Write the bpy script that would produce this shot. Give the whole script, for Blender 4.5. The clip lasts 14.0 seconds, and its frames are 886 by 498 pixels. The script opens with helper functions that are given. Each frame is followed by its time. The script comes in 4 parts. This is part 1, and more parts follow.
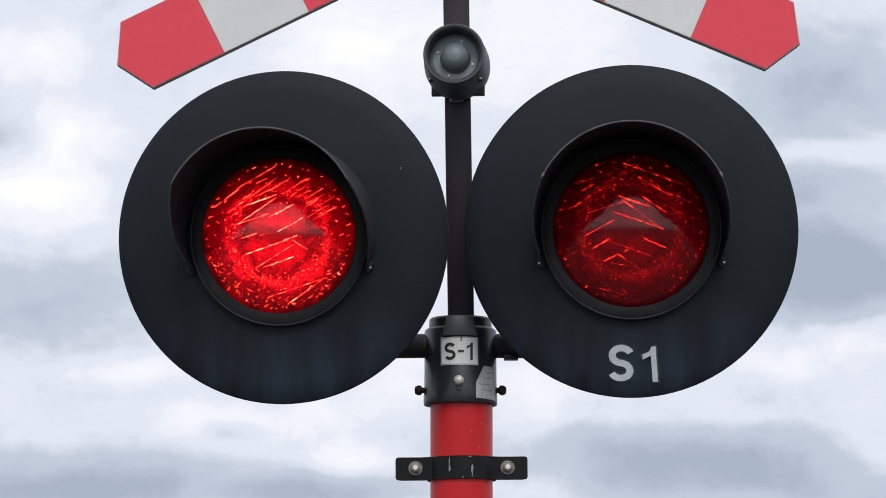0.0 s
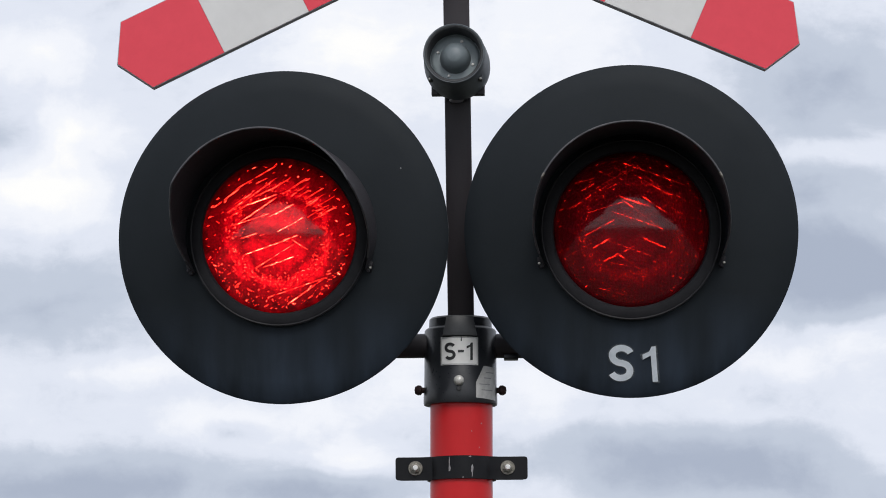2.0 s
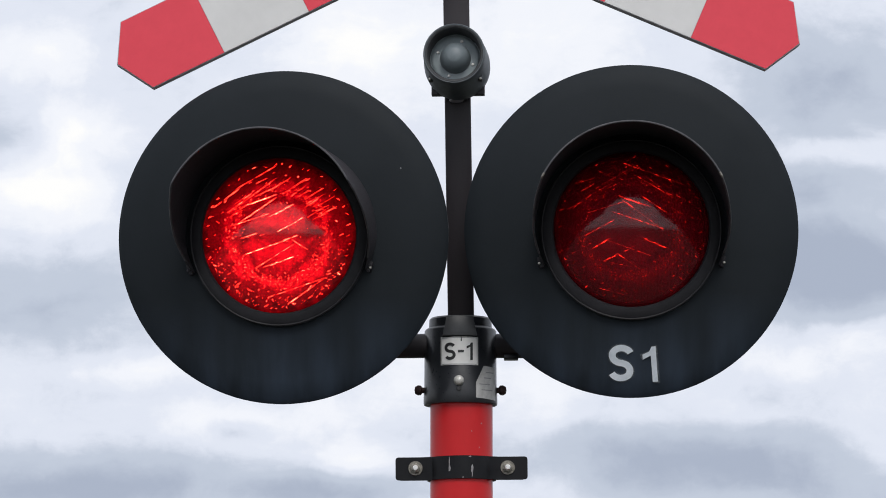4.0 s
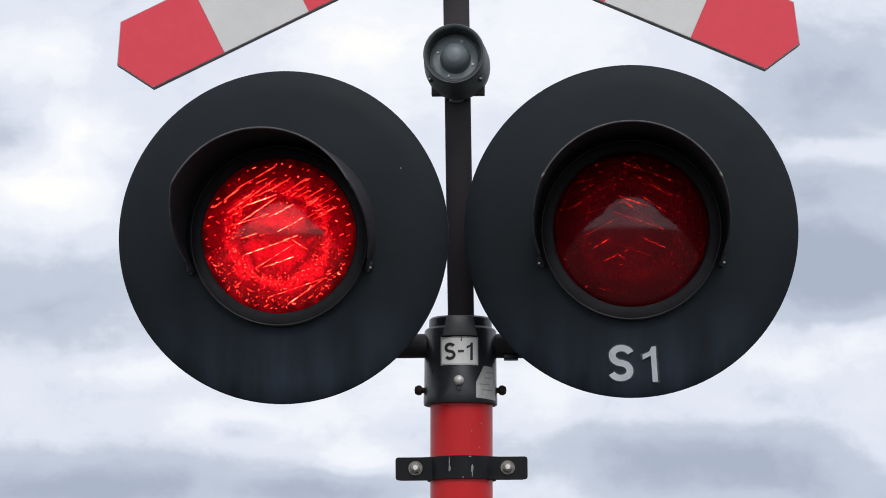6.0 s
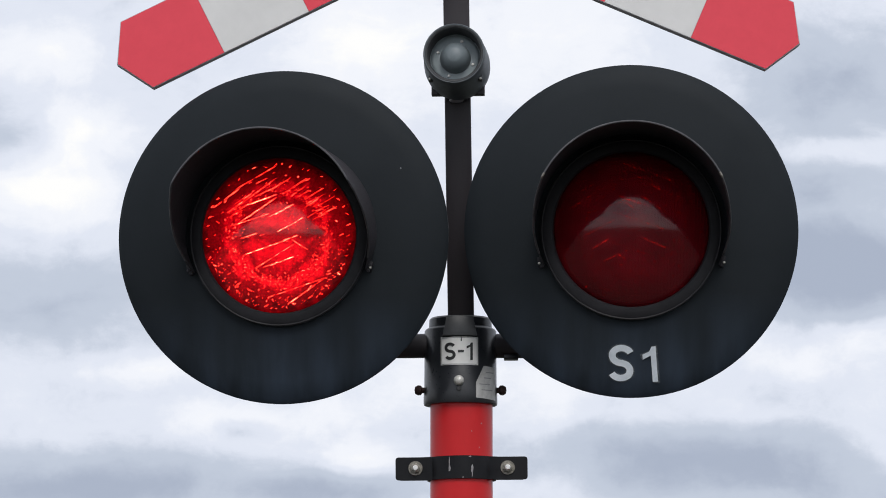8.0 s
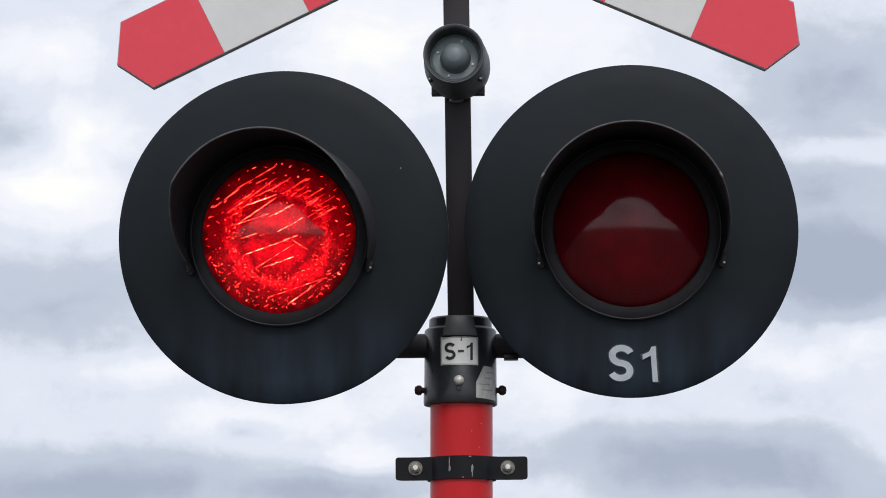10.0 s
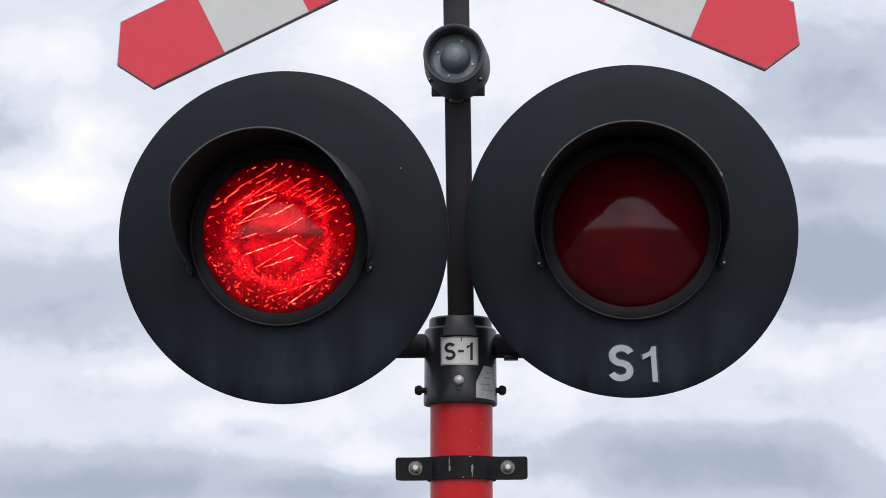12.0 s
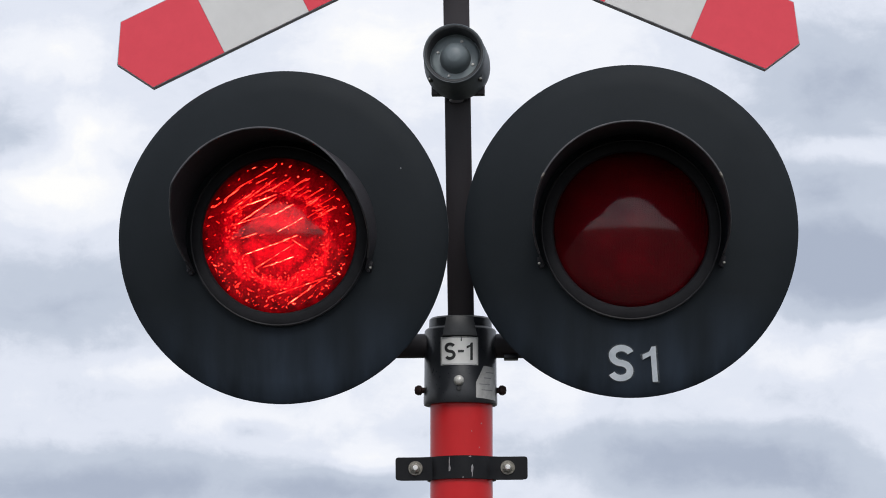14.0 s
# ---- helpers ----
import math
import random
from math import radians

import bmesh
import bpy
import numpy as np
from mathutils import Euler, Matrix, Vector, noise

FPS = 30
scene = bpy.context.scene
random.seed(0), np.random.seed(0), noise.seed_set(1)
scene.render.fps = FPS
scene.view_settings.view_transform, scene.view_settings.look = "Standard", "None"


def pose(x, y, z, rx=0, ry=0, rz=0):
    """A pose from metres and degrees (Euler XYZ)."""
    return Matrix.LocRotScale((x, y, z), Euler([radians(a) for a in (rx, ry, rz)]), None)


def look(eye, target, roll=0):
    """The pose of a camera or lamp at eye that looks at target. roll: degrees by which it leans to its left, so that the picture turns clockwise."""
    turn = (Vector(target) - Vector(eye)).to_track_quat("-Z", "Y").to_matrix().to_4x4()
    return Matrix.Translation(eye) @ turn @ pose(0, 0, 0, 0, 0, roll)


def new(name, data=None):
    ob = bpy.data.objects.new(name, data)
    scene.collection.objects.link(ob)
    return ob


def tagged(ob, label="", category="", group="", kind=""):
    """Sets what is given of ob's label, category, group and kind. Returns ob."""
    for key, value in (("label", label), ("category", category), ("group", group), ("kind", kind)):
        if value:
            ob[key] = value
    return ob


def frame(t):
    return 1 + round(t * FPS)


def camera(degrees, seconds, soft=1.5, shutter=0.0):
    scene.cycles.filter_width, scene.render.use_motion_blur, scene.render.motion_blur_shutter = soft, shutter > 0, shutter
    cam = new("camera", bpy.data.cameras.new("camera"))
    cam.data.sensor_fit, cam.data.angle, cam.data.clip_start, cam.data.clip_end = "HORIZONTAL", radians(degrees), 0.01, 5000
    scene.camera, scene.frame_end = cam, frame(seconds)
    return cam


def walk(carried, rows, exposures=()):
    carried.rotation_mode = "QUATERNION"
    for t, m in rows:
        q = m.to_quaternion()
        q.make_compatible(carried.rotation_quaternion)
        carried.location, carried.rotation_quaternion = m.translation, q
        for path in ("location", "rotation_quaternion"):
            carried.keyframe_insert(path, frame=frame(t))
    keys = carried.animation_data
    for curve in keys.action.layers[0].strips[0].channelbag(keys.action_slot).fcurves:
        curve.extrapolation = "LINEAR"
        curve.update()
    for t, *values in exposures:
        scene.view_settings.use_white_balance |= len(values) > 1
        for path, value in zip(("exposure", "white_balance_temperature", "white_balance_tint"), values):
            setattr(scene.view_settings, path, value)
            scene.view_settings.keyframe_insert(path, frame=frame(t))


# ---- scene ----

# ---------------------------------------------------------------- camera
cam = camera(12.44, 14.0, soft=0.95)
EYE = (-0.026, -5.7, 1.55)
AIM = (-0.026, 0.0, 2.3511)
walk(cam, [(0.0, look(EYE, AIM)), (14.0, look(EYE, AIM))])

# ---------------------------------------------------------------- world and sun
SUN_ELEV, SUN_TURN = radians(46), radians(172)
world = bpy.data.worlds.new("overcast_sky")
scene.world = world
world.use_nodes = True
wn, wl = world.node_tree.nodes, world.node_tree.links
wn.clear()
w_out = wn.new("ShaderNodeOutputWorld")
w_sky = wn.new("ShaderNodeTexSky")
w_sky.sky_type, w_sky.sun_disc = "NISHITA", False
w_sky.sun_elevation, w_sky.sun_rotation = SUN_ELEV, SUN_TURN
w_bg = wn.new("ShaderNodeBackground")
w_bg.inputs["Strength"].default_value = 0.09
w_cloud = wn.new("ShaderNodeBackground")
w_cloud.inputs["Strength"].default_value = 1.18
w_tc = wn.new("ShaderNodeTexCoord")
w_map = wn.new("ShaderNodeMapping")
w_map.inputs["Scale"].default_value = (1.0, 1.0, 3.0)
w_noise = wn.new("ShaderNodeTexNoise")
w_noise.inputs["Scale"].default_value = 2.6
w_noise.inputs["Detail"].default_value = 7.0
w_noise.inputs["Roughness"].default_value = 0.6
w_ramp = wn.new("ShaderNodeValToRGB")
w_ramp.color_ramp.elements[0].position, w_ramp.color_ramp.elements[0].color = 0.35, (0.50, 0.55, 0.66, 1)
w_ramp.color_ramp.elements[1].position, w_ramp.color_ramp.elements[1].color = 0.66, (1.0, 1.0, 1.02, 1)
w_mix = wn.new("ShaderNodeMixShader")
w_mix.inputs[0].default_value = 0.85
wl.new(w_tc.outputs["Generated"], w_map.inputs["Vector"])
wl.new(w_map.outputs[0], w_noise.inputs["Vector"])
wl.new(w_noise.outputs["Fac"], w_ramp.inputs[0])
wl.new(w_ramp.outputs[0], w_cloud.inputs["Color"])
wl.new(w_sky.outputs[0], w_bg.inputs["Color"])
wl.new(w_bg.outputs[0], w_mix.inputs[1])
wl.new(w_cloud.outputs[0], w_mix.inputs[2])
wl.new(w_mix.outputs[0], w_out.inputs["Surface"])

sun_data = bpy.data.lights.new("sun", "SUN")
sun_data.energy, sun_data.angle, sun_data.color = 1.35, radians(25), (1.0, 0.97, 0.92)
sun = new("sun", sun_data)
sun_dir = Vector((math.sin(SUN_TURN) * math.cos(SUN_ELEV), math.cos(SUN_TURN) * math.cos(SUN_ELEV), math.sin(SUN_ELEV)))
sun.matrix_world = look(sun_dir * 50, (0, 0, 0))


# ---------------------------------------------------------------- materials
def shader(name):
    m = bpy.data.materials.new(name)
    m.use_nodes = True
    return m, m.node_tree.nodes, m.node_tree.links, m.node_tree.nodes["Principled BSDF"]


def paint(name, dark, light, rough=0.5, metal=0.0, scale=20.0, fine=300.0, bump=0.05, spec=0.5, stretch=(1, 1, 1), coat=0.0):
    """A worn painted or metal surface: two colours by a coarse noise, gloss and relief by a fine one."""
    m, n, l, b = shader(name)
    tc = n.new("ShaderNodeTexCoord")
    mp = n.new("ShaderNodeMapping")
    mp.inputs["Scale"].default_value = stretch
    l.new(tc.outputs["Object"], mp.inputs["Vector"])
    big = n.new("ShaderNodeTexNoise")
    big.inputs["Scale"].default_value, big.inputs["Detail"].default_value, big.inputs["Roughness"].default_value = scale, 6.0, 0.65
    l.new(mp.outputs[0], big.inputs["Vector"])
    small = n.new("ShaderNodeTexNoise")
    small.inputs["Scale"].default_value, small.inputs["Detail"].default_value = fine, 4.0
    l.new(tc.outputs["Object"], small.inputs["Vector"])
    ramp = n.new("ShaderNodeValToRGB")
    ramp.color_ramp.elements[0].position, ramp.color_ramp.elements[0].color = 0.3, (*dark, 1)
    ramp.color_ramp.elements[1].position, ramp.color_ramp.elements[1].color = 0.7, (*light, 1)
    l.new(big.outputs["Fac"], ramp.inputs[0])
    l.new(ramp.outputs[0], b.inputs["Base Color"])
    rr = n.new("ShaderNodeMapRange")
    rr.inputs["To Min"].default_value, rr.inputs["To Max"].default_value = max(0.03, rough - 0.1), min(1.0, rough + 0.12)
    l.new(small.outputs["Fac"], rr.inputs["Value"])
    l.new(rr.outputs[0], b.inputs["Roughness"])
    bp = n.new("ShaderNodeBump")
    bp.inputs["Strength"].default_value, bp.inputs["Distance"].default_value = bump, 0.001
    l.new(small.outputs["Fac"], bp.inputs["Height"])
    l.new(bp.outputs[0], b.inputs["Normal"])
    b.inputs["Metallic"].default_value = metal
    b.inputs["Specular IOR Level"].default_value = spec
    b.inputs["Coat Weight"].default_value = coat
    return m


def streaked(name, dark, light, dust):
    """Weathered black plate with pale dust washed down in upright streaks over its lower part."""
    m = paint(name, dark, light, rough=0.6, scale=9.0, fine=500.0, bump=0.04, spec=0.2)
    n, l = m.node_tree.nodes, m.node_tree.links
    b = n["Principled BSDF"]
    base = b.inputs["Base Color"].links[0].from_socket
    tc = n.new("ShaderNodeTexCoord")
    mp = n.new("ShaderNodeMapping")
    mp.inputs["Scale"].default_value = (24, 24, 0.9)
    l.new(tc.outputs["Object"], mp.inputs["Vector"])
    nz = n.new("ShaderNodeTexNoise")
    nz.inputs["Scale"].default_value, nz.inputs["Detail"].default_value = 1.0, 4.0
    l.new(mp.outputs[0], nz.inputs["Vector"])
    thr = n.new("ShaderNodeMapRange")
    thr.inputs["From Min"].default_value, thr.inputs["From Max"].default_value = 0.30, 0.75
    l.new(nz.outputs["Fac"], thr.inputs["Value"])
    sep = n.new("ShaderNodeSeparateXYZ")
    l.new(tc.outputs["Object"], sep.inputs[0])
    low = n.new("ShaderNodeMapRange")
    low.inputs["From Min"].default_value, low.inputs["From Max"].default_value = -0.085, -0.20
    low.inputs["To Min"].default_value, low.inputs["To Max"].default_value = 0.0, 0.9
    l.new(sep.outputs["Z"], low.inputs["Value"])
    mul = n.new("ShaderNodeMath")
    mul.operation = "MULTIPLY"
    l.new(thr.outputs[0], mul.inputs[0])
    l.new(low.outputs[0], mul.inputs[1])
    mix = n.new("ShaderNodeMixRGB")
    mix.inputs["Color2"].default_value = (*dust, 1)
    l.new(mul.outputs[0], mix.inputs["Fac"])
    l.new(base, mix.inputs["Color1"])
    l.new(mix.outputs[0], b.inputs["Base Color"])
    return m


M_DISC = streaked("black_plate_paint", (0.0098, 0.0134, 0.0170), (0.0138, 0.0180, 0.0222), (0.041, 0.057, 0.084))
M_VISOR = paint("visor_black", (0.028, 0.026, 0.031), (0.042, 0.040, 0.046), rough=0.55, scale=30, bump=0.05, spec=0.3)
M_BEZEL = paint("bezel_black", (0.015, 0.0145, 0.017), (0.026, 0.025, 0.029), rough=0.6, scale=30, bump=0.05, spec=0.3)
M_EDGE = paint("worn_grey_edge", (0.035, 0.035, 0.040), (0.10, 0.097, 0.105), rough=0.45, scale=60, bump=0.1)
M_BAR = paint("bar_black_paint", (0.015, 0.012, 0.016), (0.026, 0.020, 0.025), rough=0.5, scale=14, bump=0.08, stretch=(1, 1, 0.3))
M_COLLAR = paint("collar_black_enamel", (0.014, 0.016, 0.020), (0.026, 0.028, 0.033), rough=0.30, scale=40, bump=0.05)
# paler enamel: the sky's reflection is put into the colour
M_SKY_SHEEN = paint("enamel_with_sky_sheen", (0.030, 0.032, 0.036), (0.055, 0.058, 0.064), rough=0.36, scale=50, bump=0.1)
M_CLAMP = paint("clamp_black_paint", (0.0045, 0.0048, 0.0065), (0.009, 0.0095, 0.012), rough=0.45, scale=40, bump=0.08, spec=0.25)
M_RED = paint("red_post_enamel", (0.56, 0.012, 0.016), (0.66, 0.019, 0.023), rough=0.36, scale=12, bump=0.04, spec=0.3, stretch=(1, 1, 0.4))
M_SIGN_RED = paint("red_reflective_film", (0.78, 0.046, 0.076), (0.84, 0.055, 0.089), rough=0.45, scale=30, fine=900, bump=0.02)
M_SIGN_WHITE = paint("white_reflective_film", (0.68, 0.675, 0.665), (0.75, 0.745, 0.735), rough=0.45, scale=18, fine=900, bump=0.02)
M_SIGN_EDGE = paint("sign_edge_metal", (0.40, 0.39, 0.42), (0.56, 0.54, 0.57), rough=0.5, metal=0.1, scale=60)
M_HORN = paint("grey_horn_plastic", (0.056, 0.070, 0.080), (0.082, 0.098, 0.110), rough=0.5, scale=35, bump=0.08)
# darker than the barrel: shade inside the mouth is put into this tone
M_HORN_WALL = paint("horn_throat_shade", (0.030, 0.032, 0.035), (0.048, 0.050, 0.053), rough=0.65, scale=50, bump=0.05)
M_HORN_IN = paint("grey_horn_plate", (0.25, 0.30, 0.32), (0.33, 0.38, 0.40), rough=0.5, scale=50, bump=0.08)
M_HORN_DOME = paint("grey_horn_dome", (0.13, 0.158, 0.172), (0.18, 0.21, 0.225), rough=0.42, scale=50, bump=0.06)
M_ZINC = paint("white_zinc", (0.45, 0.44, 0.41), (0.86, 0.85, 0.82), rough=0.4, metal=0.25, scale=160, bump=0.25)
M_STEEL = paint("zinc_steel", (0.45, 0.43, 0.38), (0.75, 0.72, 0.66), rough=0.35, metal=0.9, scale=180, bump=0.2)
M_STEEL_DULL = paint("weathered_zinc", (0.16, 0.15, 0.13), (0.34, 0.32, 0.28), rough=0.5, metal=0.6, scale=220, bump=0.3)
M_RUST = paint("rusty_dark_screw", (0.020, 0.012, 0.012), (0.065, 0.028, 0.024), rough=0.6, metal=0.3, scale=150, bump=0.3)
M_PAPER = paint("white_label", (0.78, 0.78, 0.77), (0.86, 0.86, 0.85), rough=0.5, scale=60, bump=0.03)
M_FOIL = paint("torn_silver_label", (0.34, 0.34, 0.34), (0.58, 0.58, 0.57), rough=0.45, scale=70, bump=0.2)
M_INK = paint("black_ink", (0.018, 0.018, 0.02), (0.03, 0.03, 0.032), rough=0.5, scale=50)
M_GREY_INK = paint("faded_ink", (0.24, 0.24, 0.25), (0.30, 0.30, 0.31), rough=0.6, scale=50)
M_STENCIL = paint("white_stencil_paint", (0.47, 0.52, 0.57), (0.71, 0.75, 0.80), rough=0.6, scale=40, fine=400, bump=0.15)
M_SCRATCH = paint("scratched_paint", (0.22, 0.21, 0.22), (0.36, 0.35, 0.36), rough=0.6, scale=300)
M_LEAF_BLACK = paint("shutter_black", (0.012, 0.010, 0.010), (0.018, 0.014, 0.014), rough=0.7, scale=60)
M_FLY = paint("fly_black", (0.012, 0.012, 0.018), (0.03, 0.03, 0.04), rough=0.4, scale=900)


def wing_material():
    m, n, l, b = shader("insect_wing")
    b.inputs["Base Color"].default_value = (0.35, 0.34, 0.33, 1)
    b.inputs["Alpha"].default_value = 0.18
    b.inputs["Roughness"].default_value = 0.3
    return m


M_WING = wing_material()


def overspray_material():
    """Thin mist of white paint round a stencilled character."""
    m, n, l, b = shader("paint_mist")
    b.inputs["Base Color"].default_value = (0.62, 0.66, 0.70, 1)
    b.inputs["Roughness"].default_value = 0.7
    tc = n.new("ShaderNodeTexCoord")
    nz = n.new("ShaderNodeTexNoise")
    nz.inputs["Scale"].default_value, nz.inputs["Detail"].default_value = 180.0, 6.0
    l.new(tc.outputs["Object"], nz.inputs["Vector"])
    rg = n.new("ShaderNodeMapRange")
    rg.inputs["From Min"].default_value, rg.inputs["From Max"].default_value = 0.35, 0.75
    rg.inputs["To Min"].default_value, rg.inputs["To Max"].default_value = 0.01, 0.13
    l.new(nz.outputs["Fac"], rg.inputs["Value"])
    l.new(rg.outputs[0], b.inputs["Alpha"])
    return m


M_MIST = overspray_material()


def lens_material():
    """Red signal glass: tinted, slightly milky, with a glossy outer skin."""
    m, n, l, b = shader("red_signal_glass")
    n.remove(b)
    out = n["Material Output"]
    tc = n.new("ShaderNodeTexCoord")
    nz = n.new("ShaderNodeTexNoise")
    nz.inputs["Scale"].default_value, nz.inputs["Detail"].default_value = 22.0, 5.0
    l.new(tc.outputs["Object"], nz.inputs["Vector"])
    ramp = n.new("ShaderNodeValToRGB")
    ramp.color_ramp.elements[0].position, ramp.color_ramp.elements[0].color = 0.35, (0.22, 0.0036, 0.012, 1)
    ramp.color_ramp.elements[1].position, ramp.color_ramp.elements[1].color = 0.7, (0.38, 0.0072, 0.019, 1)
    l.new(nz.outputs["Fac"], ramp.inputs[0])
    dif = n.new("ShaderNodeBsdfDiffuse")
    l.new(ramp.outputs[0], dif.inputs["Color"])
    tr = n.new("ShaderNodeBsdfTransparent")
    tr.inputs["Color"].default_value = (0.92, 0.018, 0.022, 1)
    mix = n.new("ShaderNodeMixShader")
    mix.inputs[0].default_value = 0.6
    l.new(dif.outputs[0], mix.inputs[1])
    l.new(tr.outputs[0], mix.inputs[2])
    gl = n.new("ShaderNodeBsdfGlossy")
    gl.inputs["Roughness"].default_value = 0.13
    fr = n.new("ShaderNodeFresnel")
    fr.inputs["IOR"].default_value = 1.52
    top = n.new("ShaderNodeMixShader")
    l.new(fr.outputs[0], top.inputs[0])
    l.new(mix.outputs[0], top.inputs[1])
    l.new(gl.outputs[0], top.inputs[2])
    l.new(top.outputs[0], out.inputs["Surface"])
    return m


M_LENS = lens_material()


def glow_material():
    """Reflector that glows itself: ring, bright middle and bulb-shadow band are painted in."""
    m, n, l, b = shader("reflector_painted_light")
    n.remove(b)

    def calc(op, *values):
        k = n.new("ShaderNodeMath")
        k.operation = op
        for i, v in enumerate(values):
            if isinstance(v, (int, float)):
                k.inputs[i].default_value = v
            else:
                l.new(v, k.inputs[i])
        return k.outputs[0]

    em = n.new("ShaderNodeEmission")
    em.inputs["Color"].default_value = (1.0, 0.10, 0.45, 1)
    tc = n.new("ShaderNodeTexCoord")
    ln = n.new("ShaderNodeVectorMath")
    ln.operation = "LENGTH"
    l.new(tc.outputs["Object"], ln.inputs[0])
    wob = n.new("ShaderNodeTexNoise")
    wob.inputs["Scale"].default_value, wob.inputs["Detail"].default_value = 44.0, 5.0
    l.new(tc.outputs["Object"], wob.inputs["Vector"])
    radius = calc("ADD", calc("MULTIPLY", ln.outputs["Value"], 1 / 0.108), calc("MULTIPLY_ADD", wob.outputs["Fac"], 0.62, -0.31))
    ring = n.new("ShaderNodeValToRGB")
    ring.color_ramp.interpolation = "EASE"
    e = ring.color_ramp.elements
    e[0].position, e[0].color = 0.0, (0.75, 0.75, 0.75, 1)
    e[1].position, e[1].color = 1.0, (0.05, 0.05, 0.05, 1)
    for p, v in ((0.20, 0.95), (0.36, 0.62), (0.48, 0.26), (0.62, 0.74), (0.75, 0.24), (0.88, 0.16)):
        k = e.new(p)
        k.color = (v, v, v, 1)
    l.new(radius, ring.inputs[0])
    sep = n.new("ShaderNodeSeparateXYZ")
    l.new(tc.outputs["Object"], sep.inputs[0])
    # painted bulb shadow: darkest on the level through the middle, fading over a tenth of the radius, open towards the
    # rim
    level = calc("ABSOLUTE", calc("ADD", sep.outputs["Z"], calc("MULTIPLY_ADD", wob.outputs["Fac"], 0.044, -0.024)))
    band = n.new("ShaderNodeMapRange")
    band.interpolation_type = "SMOOTHSTEP"
    band.inputs["From Min"].default_value, band.inputs["From Max"].default_value = 0.002, 0.017
    band.inputs["To Min"].default_value, band.inputs["To Max"].default_value = 0.40, 1.0
    l.new(level, band.inputs["Value"])
    vo = n.new("ShaderNodeTexVoronoi")
    vo.inputs["Scale"].default_value = 260.0
    l.new(tc.outputs["Object"], vo.inputs["Vector"])
    vr = n.new("ShaderNodeMapRange")
    vr.inputs["From Min"].default_value, vr.inputs["From Max"].default_value = 0.1, 0.7
    vr.inputs["To Min"].default_value, vr.inputs["To Max"].default_value = 1.15, 0.7
    l.new(vo.outputs["Distance"], vr.inputs["Value"])
    rim = n.new("ShaderNodeMapRange")
    rim.inputs["From Min"].default_value, rim.inputs["From Max"].default_value = 0.50, 0.72
    l.new(radius, rim.inputs["Value"])
    shade = calc("MAXIMUM", band.outputs[0], rim.outputs[0])
    # emission is raised in the lower half and lowered in the upper
    low = n.new("ShaderNodeMapRange")
    low.inputs["From Min"].default_value, low.inputs["From Max"].default_value = -0.05, 0.06
    low.inputs["To Min"].default_value, low.inputs["To Max"].default_value = 1.2, 0.72
    l.new(sep.outputs["Z"], low.inputs["Value"])
    shade = calc("MULTIPLY", shade, low.outputs[0])
    # emission is faded out towards the top
    top = n.new("ShaderNodeMapRange")
    top.inputs["From Min"].default_value, top.inputs["From Max"].default_value = 0.055, 0.105
    top.inputs["To Min"].default_value, top.inputs["To Max"].default_value = 1.0, 0.25
    l.new(sep.outputs["Z"], top.inputs["Value"])
    shade = calc("MULTIPLY", shade, top.outputs[0])
    light = calc("MULTIPLY", calc("MULTIPLY", ring.outputs[0], shade), vr.outputs[0])
    l.new(calc("MULTIPLY", light, 2.7), em.inputs["Strength"])
    l.new(em.outputs[0], n["Material Output"].inputs["Surface"])
    return m


def glint_material(name, power, gain, least):
    """Painted glints: shapes that emit the bulb's light, each at its own brightness."""
    m, n, l, b = shader(name)
    n.remove(b)
    em = n.new("ShaderNodeEmission")
    em.inputs["Color"].default_value = (1.0, 0.62, 0.28, 1)
    geo = n.new("ShaderNodeNewGeometry")
    pw = n.new("ShaderNodeMath")
    pw.operation, pw.inputs[1].default_value = "POWER", power
    l.new(geo.outputs["Random Per Island"], pw.inputs[0])
    st = n.new("ShaderNodeMath")
    st.operation, st.inputs[1].default_value, st.inputs[2].default_value = "MULTIPLY_ADD", gain, least
    l.new(pw.outputs[0], st.inputs[0])
    l.new(st.outputs[0], em.inputs["Strength"])
    l.new(em.outputs[0], n["Material Output"].inputs["Surface"])
    return m


def dimming_sheet(name, let_through):
    """Clear sheet that lets a set share of the light through."""
    m, n, l, b = shader(name)
    n.remove(b)
    tr = n.new("ShaderNodeBsdfTransparent")
    tr.inputs["Color"].default_value = (let_through, let_through, let_through, 1)
    l.new(tr.outputs[0], n["Material Output"].inputs["Surface"])
    return m


# five added dimming leaves, no known lamp part, each twice as dense as the one before
LEAF_STEP = 0.83
LEAF_GLASS = [dimming_sheet("dimming_sheet", LEAF_STEP ** (2 ** k)) for k in range(5)]
M_GLOW = glow_material()
M_GLINT = glint_material("painted_facet_glints", 3.6, 150.0, 5.0)
M_STREAK = glint_material("painted_prism_streaks", 2.0, 240.0, 14.0)


